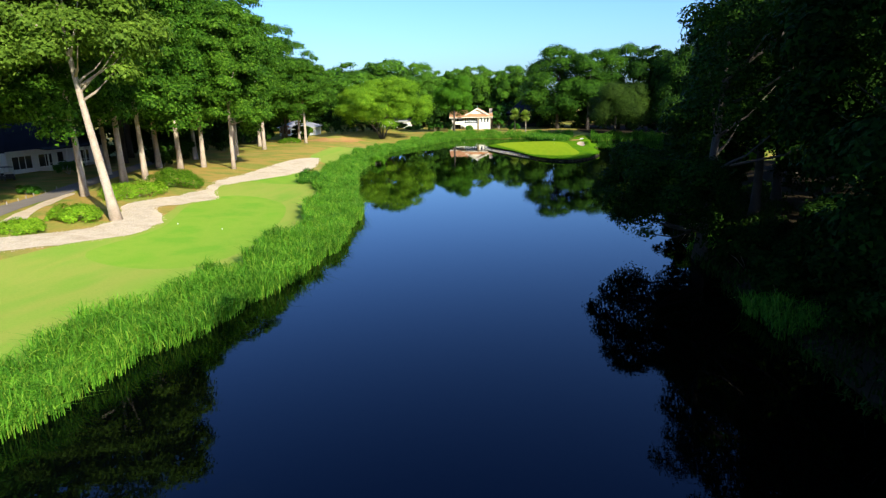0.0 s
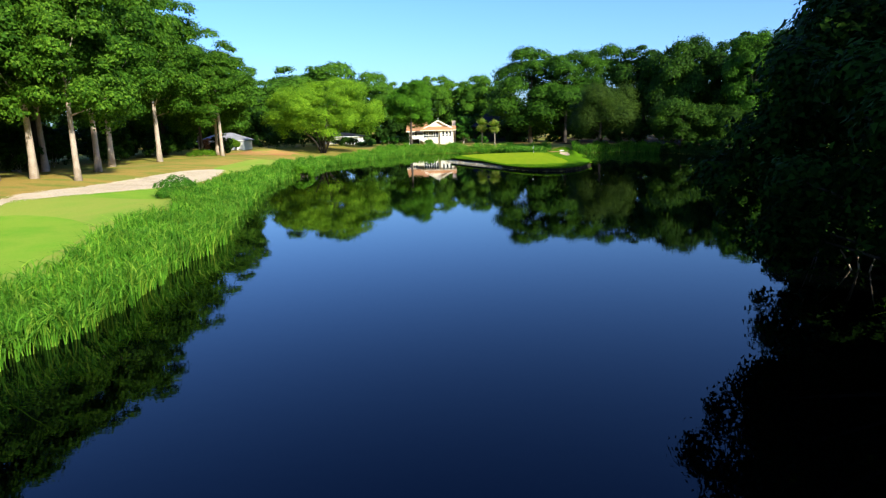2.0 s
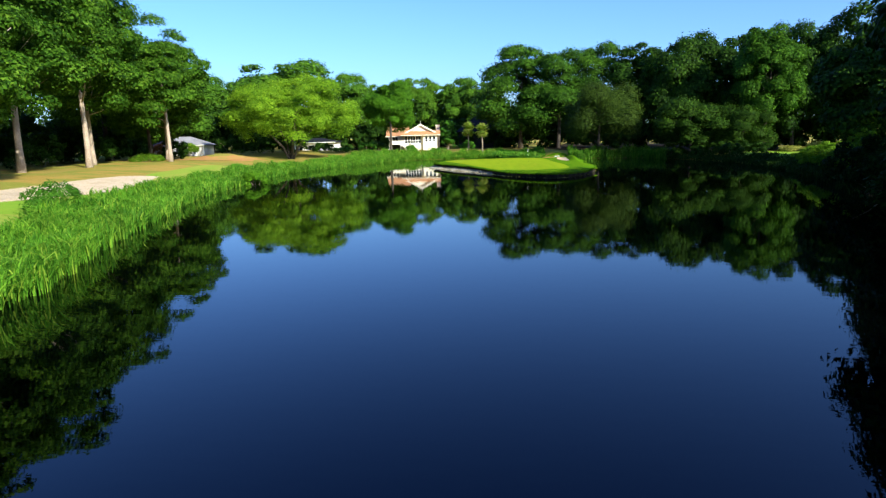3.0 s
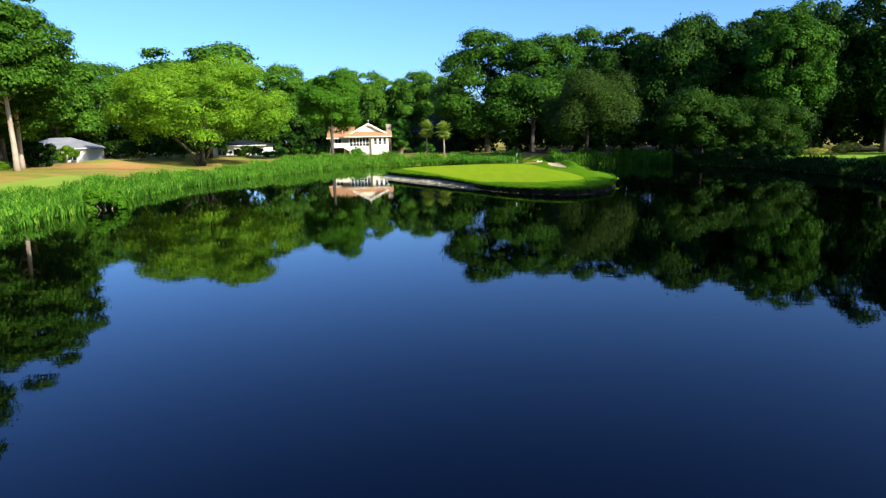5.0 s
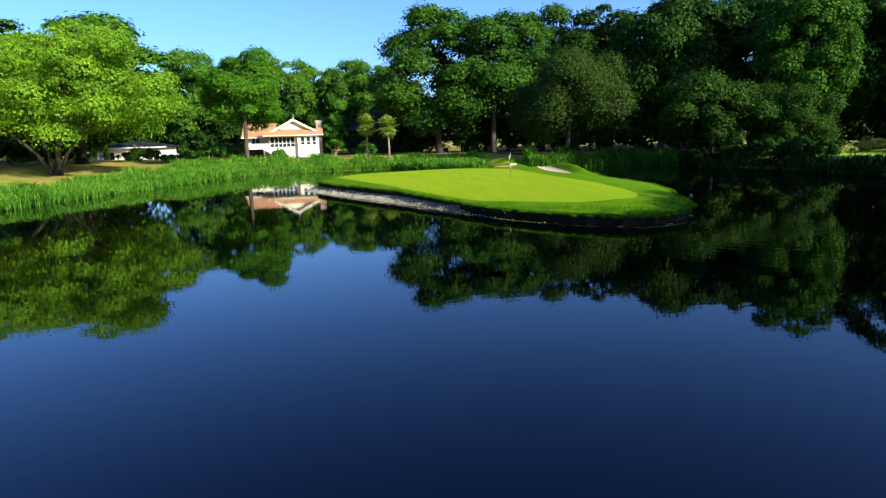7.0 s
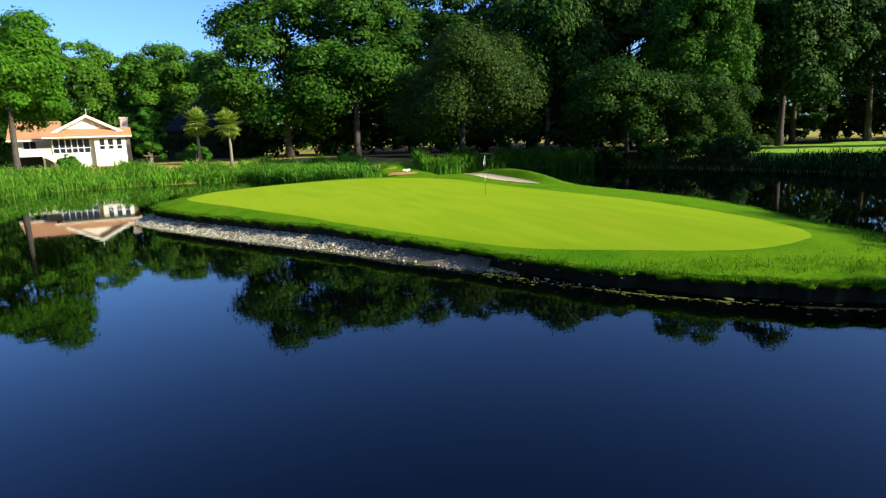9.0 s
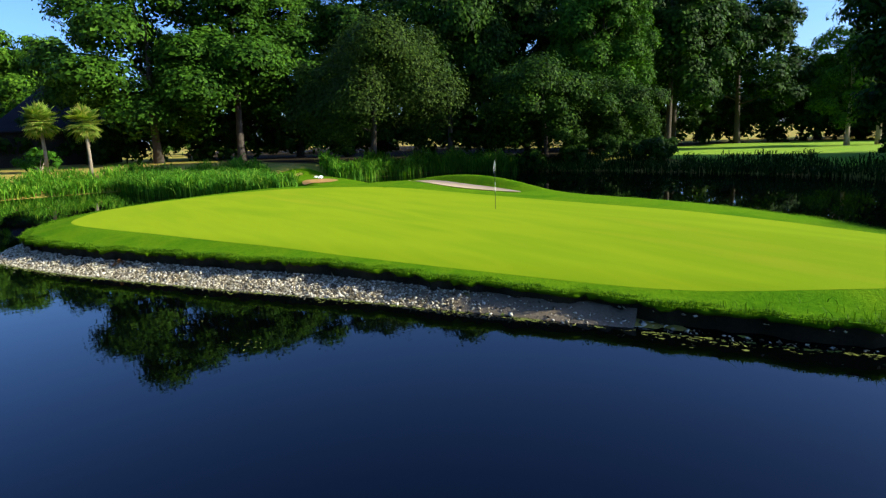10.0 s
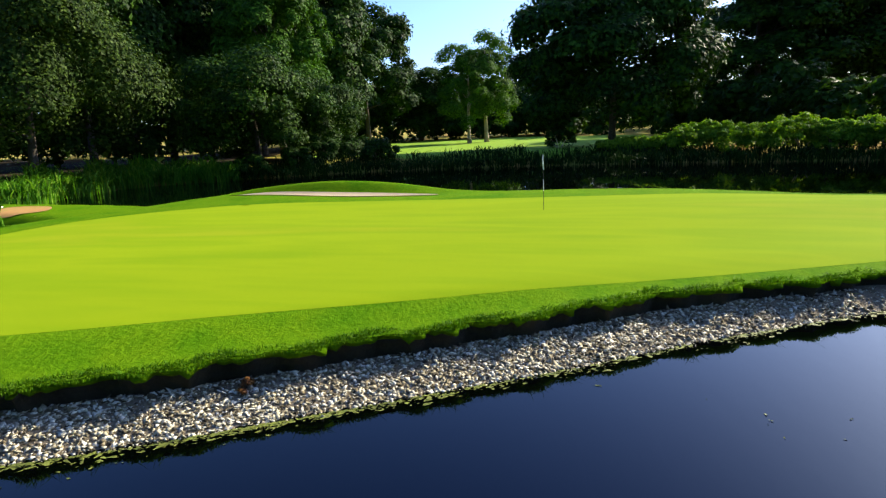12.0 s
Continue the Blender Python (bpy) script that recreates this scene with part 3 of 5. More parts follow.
patch("leaf_litter", rounded([(30, 184), (46, 192), (58, 196), (68, 190), (80, 196), (104, 250), (112, 300), (60, 300), (34, 230)]), M_SHADED_LITTER, "ground darkened for shade deep under the northern woods", "bare ground", 2.5, 0.07)
patch("leaf_litter", SHADE_BANK, M_SHADED_LITTER, "brown leaf litter darkened for the shade under the bank's trees", "bare ground", 1.5, 0.06)
patch("far_fairway", FARTURF, M_TEE, "sunlit mown turf beyond the far bank", "fairway", 1.0, 0.05)


# ---------------------------------------------------------------- plants
def unit(v):
    return v / (np.linalg.norm(v, axis=-1, keepdims=True) + 1e-9)


def leaf_sprays(rng, pos, normal, size, slim=0.8):
    """Pointed leaf sprays at pos, facing normal."""
    n = len(pos)
    t = unit(np.cross(normal, rng.normal(size=(n, 3))))
    b = np.cross(normal, t)
    s = (size * rng.uniform(0.6, 1.35, n))[:, None]
    w = slim * rng.uniform(0.35, 0.65, n)[:, None]
    v = np.stack([pos + t * s * 0.65, pos - t * s * 0.4 - b * s * w, pos - t * s * 0.3 + b * s * (slim - w)], 1).reshape(-1, 3)
    return v, np.arange(3 * n).reshape(-1, 3)


def crown_cloud(rng, centre, radii, lobes, lobe_r, n, size, hollow=0.2, flat=0.8):
    """Leaf sprays on many lobes that fill an egg-shaped crown, with gaps between the lobes."""
    centre, radii = np.array(centre, float), np.array(radii, float)
    lobes = int(lobes * 1.6)
    d = unit(rng.normal(size=(lobes, 3)))
    d[:, 2] = np.where(d[:, 2] < -0.75, -d[:, 2] * 0.6, d[:, 2])
    k = rng.uniform(0.45, 0.98, lobes)[:, None]
    c = centre + d * k * radii
    r = lobe_r * radii[:2].mean() * rng.uniform(0.45, 1.1, lobes)
    which = rng.choice(lobes, int(n * 1.9), p=r ** 2 / (r ** 2).sum())
    u = unit(rng.normal(size=(len(which), 3)))
    out = unit(c[which] - centre)
    u = np.where(((u * out).sum(1) < -0.25)[:, None], -u, u)
    u[:, 2] = np.where((u[:, 2] < -0.35) & (rng.random(len(u)) < 0.8), -u[:, 2], u[:, 2])
    ragged = rng.uniform(0.62, 1.0, len(which)) + 0.4 * rng.random(len(which)) ** 4
    p = c[which] + u * (r[which] * ragged)[:, None] * np.array([1, 1, flat])
    keep = np.ones(len(p), bool)
    for i in range(lobes):
        q = (p - c[i]) / np.array([1, 1, flat])
        keep &= ~(((q ** 2).sum(1) < (0.66 * r[i]) ** 2) & (which != i))
    p, u = p[keep][:n], u[keep][:n]
    nrm = unit(u * 1.1 + rng.normal(size=u.shape) * 0.34 + np.array([0, 0, 0.3]))
    return leaf_sprays(rng, p, nrm, size), c


def wood(rng, height, clear, radius, lean, lobes, limbs=7, twist=0.35):
    """Trunk and limbs as one tapered skeleton."""
    verts, faces = [], []

    def add(v, f):
        o = len(verts)
        verts.extend(v)
        faces.extend(tuple(i + o for i in g) for g in f)
    top = height * 0.78
    line, rad = [], []
    ph = rng.uniform(0, 6.28)
    for i in range(9):
        t = i / 8
        line.append((lean[0] * t + twist * t * math.sin(ph + 3 * t), lean[1] * t + twist * t * math.cos(ph + 2.4 * t), -0.4 + (top + 0.4) * t))
        rad.append(radius * (1.0 - 0.8 * t) * (1.35 if i == 0 else 1.0))
    add(*tube(line, rad, 9))
    for c in lobes[rng.choice(len(lobes), min(limbs, len(lobes)), replace=False)]:
        z = min(max(clear * 1.15, c[2] * rng.uniform(0.6, 0.8)), top * 0.97)
        t = (z + 0.4) / (top + 0.4)
        a = np.array([np.interp(t, np.linspace(0, 1, 9), [q[k] for q in line]) for k in range(3)])
        m = (a + c) / 2 + np.array([0, 0, -0.06 * np.linalg.norm(c - a)])
        r0 = radius * 0.3
        add(*tube([a, (a + m) / 2 + rng.normal(size=3) * 0.15, m, c], [r0, r0 * 0.75, r0 * 0.5, r0 * 0.15], 6))
    return verts, faces


def tree(name, label, seed, height, spread, clear, mat, n=13000, size=0.55, lobes=34, lobe_r=0.3, radius=0.42, lean=(0, 0), limbs=7, flat=0.8, category="tree", bark=None):
    rng = np.random.default_rng(seed)
    root = new(name)
    base = clear
    centre = (lean[0] * 0.85, lean[1] * 0.85, (height + base) / 2)
    (v, f), c = crown_cloud(rng, centre, (spread * 0.9, spread * 0.9, (height - base) / 2 * 0.97), lobes, lobe_r, n, size, flat=flat)
    mesh_object("crown", v, f, mat, root)
    mesh_object("trunk", *wood(rng, height, clear, radius, lean, c, limbs), bark or (M_OAKBARK if mat in (M_OAK, M_MID, M_VINE, M_MAPLE, M_BANK_SHADE, M_GREY, M_BUSH, M_TALL, M_WEST, M_LIT) else M_BARK), root, smooth=True)
    root["high"], root["wide"] = height, spread
    return tagged(root, label, category)


def stand(proto, x, y, spread=None, high=None, turn=None, sink=0.0, group=""):
    """A copy of a tree at (x, y), grown to the spread and height given."""
    w = (spread or proto["wide"]) / proto["wide"]
    h = ((high - ground_at(x, y)) if high else proto["high"]) / proto["high"]
    a = random.uniform(0, 360) if turn is None else turn
    m = pose(x, y, ground_at(x, y) - sink, 0, 0, a) @ Matrix.Diagonal((w, w, h, 1))
    return m


PROTO = {}


def plant(kind, x, y, spread=None, high=None, turn=None, group=""):
    """Plants the first of a kind itself, later ones as copies."""
    build, used = PROTO[kind]
    if used is None:
        ob = build()
        PROTO[kind] = (build, ob)
        ob.matrix_basis = stand(ob, x, y, spread, high, turn)
        ob["w0"], ob["h0"] = ob.scale.x, ob.scale.z
    else:
        m = stand(used, x, y, spread, high, turn)
        q = m @ Matrix.Diagonal((*[1 / s for s in used.scale], 1))
        ob = copy_thing(used, q)
    return tagged(ob, group=group)


PROTO["oak_a"] = (lambda: tree("oak_tree", "broad live oak at the wood's edge, dense dark green crown deepened for shade", 11, 20, 8, 0.8, M_OAK, 34000, 0.4, 46, 0.36), None)
PROTO["oak_b"] = (lambda: tree("oak_tree", "tall live oak with layered dark green foliage deepened for shade", 12, 21, 7.5, 1.5, M_OAK, 34000, 0.4, 54, 0.34, flat=0.7), None)
PROTO["oak_c"] = (lambda: tree("oak_tree", "round-headed dark green oak in the wood, crown deepened for shade", 13, 18, 8.5, 0.5, M_OAK, 34000, 0.4, 42, 0.37), None)
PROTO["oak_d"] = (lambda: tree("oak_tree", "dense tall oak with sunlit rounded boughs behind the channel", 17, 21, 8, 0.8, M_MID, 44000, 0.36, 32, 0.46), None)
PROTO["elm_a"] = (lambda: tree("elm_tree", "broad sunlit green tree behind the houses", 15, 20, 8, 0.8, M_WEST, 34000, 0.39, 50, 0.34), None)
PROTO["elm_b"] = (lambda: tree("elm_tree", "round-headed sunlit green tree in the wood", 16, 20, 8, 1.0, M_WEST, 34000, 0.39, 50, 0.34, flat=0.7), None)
PROTO["pine_a"] = (lambda: tree("hardwood_tree", "tall tree with bare pale trunk and high green crown", 21, 23, 7, 2.8, M_PINE, 40000, 0.28, 64, 0.33, 0.33, (0.5, 0.3), 8, 0.65), None)
PROTO["pine_b"] = (lambda: tree("hardwood_tree", "slender tree with pale trunk and layered green crown", 22, 22, 6.5, 2.2, M_PINE, 40000, 0.28, 68, 0.32, 0.3, (-0.4, 0.5), 8, 0.6), None)
PROTO["low"] = (lambda: tree("hardwood_tree", "leafy tree with pale trunk and low hanging boughs", 23, 20, 7, 2.6, M_PINE, 40000, 0.29, 66, 0.32, 0.3, (0.4, -0.3), 8, 0.65), None)
PROTO["bank"] = (lambda: tree("oak_tree", "overhanging oak crowding the bank, leaves darkened for its shade", 14, 20, 8, 0.6, M_BANK_SHADE, 34000, 0.29, 60, 0.33), None)
PROTO["pair"] = (lambda: tree("slim_tree", "ivy-clad tree with leaves down its trunk on far turf", 31, 17, 4.6, 0.8, M_PINE, 24000, 0.28, 44, 0.42, 0.34, (0.3, 0), 6), None)
PROTO["bush"] = (lambda: tree("willow_bush", "sprawling green bushy tree on the far bank", 41, 11, 6, 0.0, M_BUSH, 30000, 0.25, 26, 0.46, 0.25, limbs=5), None)

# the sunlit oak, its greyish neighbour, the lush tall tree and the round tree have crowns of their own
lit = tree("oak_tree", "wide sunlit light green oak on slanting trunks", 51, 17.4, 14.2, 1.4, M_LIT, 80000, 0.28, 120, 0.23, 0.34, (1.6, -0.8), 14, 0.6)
lit.matrix_basis = pose(-28.8, 163.5, ground_at(-28.8, 163.5), 0, 0, 20)
for tx, ty, tz, rr in ((-5.5, -2.5, 6.5, 0.24), (4.5, -3.2, 6.2, 0.22), (1.2, -4.0, 7.0, 0.2), (-2.4, 2.0, 7.5, 0.22)):
    v, f = tube([(0.06 * tx, 0.06 * ty, -0.4), (0.3 * tx, 0.3 * ty, tz * 0.4), (0.7 * tx, 0.7 * ty, tz * 0.75), (tx, ty, tz)], [rr, rr * 0.85, rr * 0.65, rr * 0.35], 8)
    mesh_object("trunk", v, f, M_OAKBARK, lit, smooth=True)
mid = tree("oak_tree", "rounded bright green tree shading the cream house wing", 52, 17.9, 6.6, 2.6, M_MAPLE, 36000, 0.32, 50, 0.34, 0.4)
mid.matrix_basis = pose(-11.0, 187.5, ground_at(-11.0, 187.5))
grey = tree("oak_tree", "grey green drooping oak at the pond's edge", 53, 14.4, 8.8, 0.2, M_GREY, 60000, 0.24, 34, 0.42, 0.4, (0.5, -0.3), 8, 0.95)
grey.matrix_basis = pose(36.5, 170.5, ground_at(36.5, 170.5))
tall = tree("poplar_tree", "tall lush tree with vine-hung bright leaves", 54, 25.5, 6.8, 3, M_VINE, 36000, 0.36, 72, 0.3, 0.4, (0.4, 0.2), 10, 1.1)
tall.matrix_basis = pose(69, 165, ground_at(69, 165))
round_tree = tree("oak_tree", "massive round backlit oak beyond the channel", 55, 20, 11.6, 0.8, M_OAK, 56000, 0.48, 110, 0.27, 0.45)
round_tree.matrix_basis = pose(70, 125, ground_at(70, 125))
lean_tree = tree("hardwood_tree", "tall leaning tree with pale bare trunk by the shell waste", 56, 28.7, 9.7, 9.8, M_OLIVE, 46000, 0.32, 66, 0.31, 0.48, (-3.4, 0.6), 9, 0.6)
lean_tree.matrix_basis = pose(-26.5, 44.6, ground_at(-26.5, 44.6))


def overhanging_tree(x, y):
    """A shaded-bank oak, shade in its leaf colour; low boughs hang over the water."""
    rng = np.random.default_rng(57)
    root = new("oak_tree")
    (v1, f1), c1 = crown_cloud(rng, (5.0, 0, 15.5), (7.0, 7.5, 8.0), 60, 0.3, 30000, 0.24)
    (v2, f2), c2 = crown_cloud(rng, (-3.4, -0.5, 5.4), (4.6, 6.0, 4.6), 60, 0.27, 30000, 0.2)
    mesh_object("crown", np.concatenate([v1, v2]), np.concatenate([f1, f2 + len(v1)]), M_BANK_SHADE, root)
    mesh_object("trunk", *wood(rng, 22, 2.0, 0.5, (0.6, 0.2), np.concatenate([c1, c2]), 22), M_OAKBARK, root, smooth=True)
    root.matrix_basis = pose(x, y, ground_at(x, y))
    return tagged(root, "oak with shade-darkened leaves, boughs hanging over the water", "tree")


overhanging_tree(26.5, 40)

NORTH_TREES = [
    ("elm_a", -37, 190, 14.5, 24.2), ("elm_b", -70, 218, 10.5, 23.4), ("elm_a", -76.9, 204.8, 10.5, 24), ("elm_a", -66.5, 235.7, 9.4, 24.6), ("elm_b", -28.6, 233.1, 8.2, 23.9),
    ("elm_a", -8.9, 242.7, 7.9, 24.4), ("elm_a", -2.5, 248.5, 7.4, 22.7), ("elm_b", 4.7, 241.7, 7.4, 22.6), ("elm_a", 11.8, 235.4, 7.4, 22.4), ("elm_a", -20, 246, 8.1, 23.3),
    ("oak_d", 22, 200.2, 10.1, 25.6), ("oak_d", 31.4, 195.7, 9.7, 23.6), ("oak_d", 41.6, 199.1, 8.6, 25.1), ("oak_b", 51.9, 192.5, 8.5, 25.2), ("oak_c", 56.8, 182, 7.9, 24.4),
    ("oak_a", 64, 182, 8.3, 25.4), ("oak_b", 74.5, 184, 8, 26.8), ("oak_c", 94.8, 187, 9, 26.3), ("oak_b", 84, 180, 8, 24), ("oak_a", 88, 167, 9, 27), ("oak_c", 98, 172, 9, 27), ("oak_b", 106, 165, 8.5, 25), ("oak_c", 78, 172, 7.5, 25),
]
EAST_TREES = [
    ("oak_a", 123.8, 159, 9, 15.6), ("oak_c", 132, 140, 8, 10.5), ("oak_b", 128, 128, 8, 13), ("oak_b", 98, 101, 11, 24.2), ("oak_a", 106, 88, 12, 28),
    ("oak_c", 112, 76, 12, 30), ("pair", 95.8, 145, 4, 16.5), ("pair", 100, 142.6, 4.6, 18.3), ("bush", 52.8, 160.2, 6.2, 11.6), ("bush", 61.5, 157, 4.8, 10),
]
RIGHT_TREES = [
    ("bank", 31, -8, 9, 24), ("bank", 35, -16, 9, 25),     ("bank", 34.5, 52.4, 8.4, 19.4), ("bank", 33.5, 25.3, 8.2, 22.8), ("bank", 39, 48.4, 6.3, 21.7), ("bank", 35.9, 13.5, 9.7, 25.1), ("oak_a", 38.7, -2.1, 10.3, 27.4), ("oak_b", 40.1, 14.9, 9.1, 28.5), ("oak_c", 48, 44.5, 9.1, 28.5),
    ("oak_c", 38.8, 58.8, 9.1, 25.1), ("oak_a", 44, 69.5, 8.8, 24.3), ("oak_b", 49.1, 80.9, 8.5, 21.3), ("oak_b", 46.5, 52.8, 9.1, 28.5), ("oak_c", 54, 90, 7.2, 19.7),
]
LEFT_TREES = [
    ("elm_b", -52, 150, 7, 20),     ("pine_b", -38.4, 55.6, 8.2, 32.0), ("pine_a", -42.4, 68.4, 8.7, 34.5), ("pine_b", -41.1, 71.3, 8.1, 31.9), ("low", -48, 85.3, 10.0, 34.4), ("low", -50.5, 76.3, 8.2, 31.0), ("low", -49.5, 99.4, 8.9, 29.6), ("pine_b", -42.6, 82.8, 8.6, 30.3), ("pine_a", -40, 85.3, 8.0, 28.9),
    ("pine_b", -34.6, 85, 6.7, 26.2), ("pine_a", -41, 98, 8.1, 27.9), ("pine_b", -45.5, 107.9, 8.7, 34.4), ("pine_a", -45.5, 121.2, 8.1, 31.7), ("low", -50.3, 129.6, 8.7, 27.2), ("low", -42.3, 138.7, 7.5, 24.0), ("low", -55.4, 156, 8.1, 20.9), ("low", -74, 178, 7, 17.5),
    ("low", -47.4, 147.5, 7.5, 21.2), ("elm_b", -58.8, 147.2, 9.3, 24.5), ("elm_b", -62.6, 115.3, 11.6, 30.0), ("elm_a", -66, 103.7, 11.7, 32.9), ("elm_b", -89.7, 79.6, 12.1, 35.5), ("pine_a", -61.5, 63.9, 10.4, 35.5), ("elm_b", -58.9, 92, 9.0, 31.4), ("elm_b", -66.3, 56.7, 11.8, 34.5), ("pine_b", -49.9, 47.7, 10.3, 35.2),
    ("elm_a", -66, 188, 9.2, 21.9), ("pine_a", -54.2, 53.5, 10.3, 31.4), ("pine_b", -43, 42.2, 10.2, 32.3),
]
random.seed(4)
for rows, name in ((NORTH_TREES, "trees north of the pond"), (EAST_TREES, "trees beyond the channel"), (RIGHT_TREES, "trees on the shaded bank"), (LEFT_TREES, "trees along the fairway")):
    for kind, x, y, spread, high in rows:
        plant(kind, x, y, spread * 1.12, high * 1.06, group=name)


def woods():
    """The wood behind all: far crowns and undergrowth that close the view."""
    rng = np.random.default_rng(77)
    vs, fs, o = [], [], 0
    spots = []
    for a in np.arange(0, 360, 2.6):
        d = 122 + rng.uniform(-4, 24)
        x, y = 15 + d * 1.05 * math.cos(radians(a)), 110 + d * 1.12 * math.sin(radians(a))
        spots.append((x, y, rng.uniform(6, 9), rng.uniform(13, 18), 900, 1.1, 14))
    thickets = (((-75, 32), (-77, 90), (-70, 107), (-67, 142), (-72, 176), (-77, 198), (-60, 224), (-38, 232), (-17, 223), (1, 223), (26, 207), (43, 195), (57, 184), (72, 178), (90, 178), (112, 170)),
                ((112, 170), (126, 152), (122, 132), (104, 112), (88, 106), (70, 100), (62, 92), (55, 77), (52, 60), (50, 44), (48, 20), (45, -6), (43, -26)),
                ((118, 150), (128, 120), (122, 96), (112, 84), (100, 74)), ((-80, 190), (-72, 236), (-38, 254), (0, 258), (34, 243), (62, 222), (100, 208)))
    for line in thickets:
        for (ax, ay), (bx, by) in zip(line[:-1], line[1:]):
            k = max(2, int(math.hypot(bx - ax, by - ay) / 3.0))
            for i in range(k):
                x, y = ax + (bx - ax) * i / k + rng.uniform(-1.5, 1.5), ay + (by - ay) * i / k + rng.uniform(-1.5, 1.5)
                spots.append((x, y, rng.uniform(2.6, 4.0), rng.uniform(5, 10), 900, 0.75, 10))
    for x, y, r, h, n, s, lobes in spots:
        z = ground_at(x, y)
        (v, f), _ = crown_cloud(rng, (x, y, z + h * 0.45), (r, r, h * 0.55), lobes, 0.5, n, s)
        vs.append(v)
        fs.append(f + o)
        o += len(v)
    ob = mesh_object("woods", np.concatenate(vs), np.concatenate(fs), M_WOODS)
    tagged(ob, "dense dark green wood closing the view behind the trees", "woodland", kind="stuff")


woods()


def shrub(name, label, x, y, rx, ry, h, mat, seed, n=2500, size=0.22, lobes=16, turn=0, category="shrub", lump=0.36):
    rng = np.random.default_rng(seed)
    root = new(name)
    (v, f), c = crown_cloud(rng, (0, 0, h * 0.45), (rx * 0.85, ry * 0.85, h * 0.5), lobes, lump, n, size)
    mesh_object("foliage", v, f, mat, root)
    verts, faces = [], []
    for i in range(4):
        q = c[rng.integers(len(c))]
        v, f = tube([(q[0] * 0.1, q[1] * 0.1, -0.2), (q[0] * 0.5, q[1] * 0.5, q[2] * 0.5), tuple(q)], [0.05, 0.035, 0.015], 5)
        faces += [tuple(k + len(verts) for k in g) for g in f]
        verts += v
    mesh_object("stems", verts, faces, M_BARK, root)
    root.matrix_basis = pose(x, y, ground_at(x, y), 0, 0, turn)
    return tagged(root, label, category)


shrub("shrub", "low spreading bright green juniper by the shell waste", -29.8, 43.3, 3.12, 1.85, 1.44, M_JUNIPER, 1, 6500, 0.15, 34, 12)
shrub("shrub", "low spreading green juniper beside the cart path", -30.5, 37.6, 2.44, 1.51, 1.04, M_JUNIPER, 2, 4500, 0.15, 26)
shrub("shrub", "long low green juniper bed under the pale trunks", -32.5, 55.8, 2.08, 4.84, 1.27, M_JUNIPER, 3, 8000, 0.15, 40, -28)
shrub("hedge", "clipped rounded green hedge above the shell waste", -32, 64.3, 4.48, 2.07, 2.18, M_SHRUB, 5, 9000, 0.15, 40, -12)
shrub("shrub", "dark green foundation bush by the shaded house", -57.7, 76.9, 3.08, 2.13, 1.9, M_HEDGE, 25, 3500)
shrub("shrub", "low green bush beside the cart path", -47.3, 57.1, 1.65, 1.29, 1.06, M_HEDGE, 26, 2000, 0.15)
shrub("shrub", "round green bush in front of the cream house", -18.4, 194.5, 2.79, 2.1, 3.03, M_HEDGE, 6, 4500)
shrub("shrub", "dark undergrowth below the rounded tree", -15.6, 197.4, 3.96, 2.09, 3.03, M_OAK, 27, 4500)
shrub("shrub", "small green bush below the house windows", -6.5, 195.8, 1.86, 1.39, 1.86, M_HEDGE, 7)
shrub("shrub", "tall conical green shrub at the house corner", 2.6, 203.4, 2.66, 2.32, 8.81, M_HEDGE, 8, 9000, 0.22, 34)
shrub("shrub", "green bush among the reeds", -16.6, 109.3, 1.9, 1.9, 2.6, M_TALL, 9, 6000, 0.18, 26)
shrub("shrub", "leafy green bush rising from the reeds", -18.8, 76.4, 2.0, 2.2, 1.9, M_HEDGE, 10, 3500, 0.15, 26)
shrub("shrub", "low green bush below the palms", 7.9, 191.3, 2.55, 1.85, 2.78, M_HEDGE, 12)
# added dark shrubs covering lit ground where the bushy trees' shade belongs
for i, (x, y) in enumerate(((50, 160), (53.5, 156.5), (57, 155), (60, 153.5), (63, 152.5), (56.5, 149))):
    shrub("shrub", "low undergrowth added for the shade beneath the bushy trees", x, y, 2.4, 2.0, 2.2, M_OAK, 170 + i, 3500, 0.25, 20)
shrub("shrub", "dark low bush on the far turf", 66, 131, 2.2, 2, 2.4, M_OAK, 13)
shrub("shrub", "tawny rounded ornamental grass clump on the far bank", 79, 164, 3, 2.5, 1.7, M_GOLD, 14, 3000, 0.3)
shrub("shrub", "small tawny shrub on the far bank", 73.5, 163, 2.6, 1.8, 1, M_GOLD, 15, 1600, 0.25)
shrub("shrub", "rounded light green shrub beside the grey roofed house", -52.8, 167.1, 2.3, 2.07, 3.22, M_SHRUB, 16, 4000)
shrub("shrub", "rounded green shrub beside the grey roofed house", -60.9, 177, 2.79, 2.33, 3.49, M_TALL, 17, 5000)
shrub("shrub", "reddish brown leafless shrub by the shaded house", -59.1, 166.6, 2.09, 1.86, 3.02, M_RUST, 18, 2500)
shrub("shrub", "low pale green juniper bed under the trees", -46.3, 139, 3.68, 1.84, 0.92, M_SHRUB, 19, 4000, 0.17, 26, 35)
shrub("shrub", "dark green hedge in front of the white house", -27.7, 206.5, 3.96, 1.4, 1.17, M_HEDGE, 20, 4000)
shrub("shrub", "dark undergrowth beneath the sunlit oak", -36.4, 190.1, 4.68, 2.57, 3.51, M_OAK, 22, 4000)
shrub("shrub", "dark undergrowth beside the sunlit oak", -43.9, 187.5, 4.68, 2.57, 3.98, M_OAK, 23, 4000)
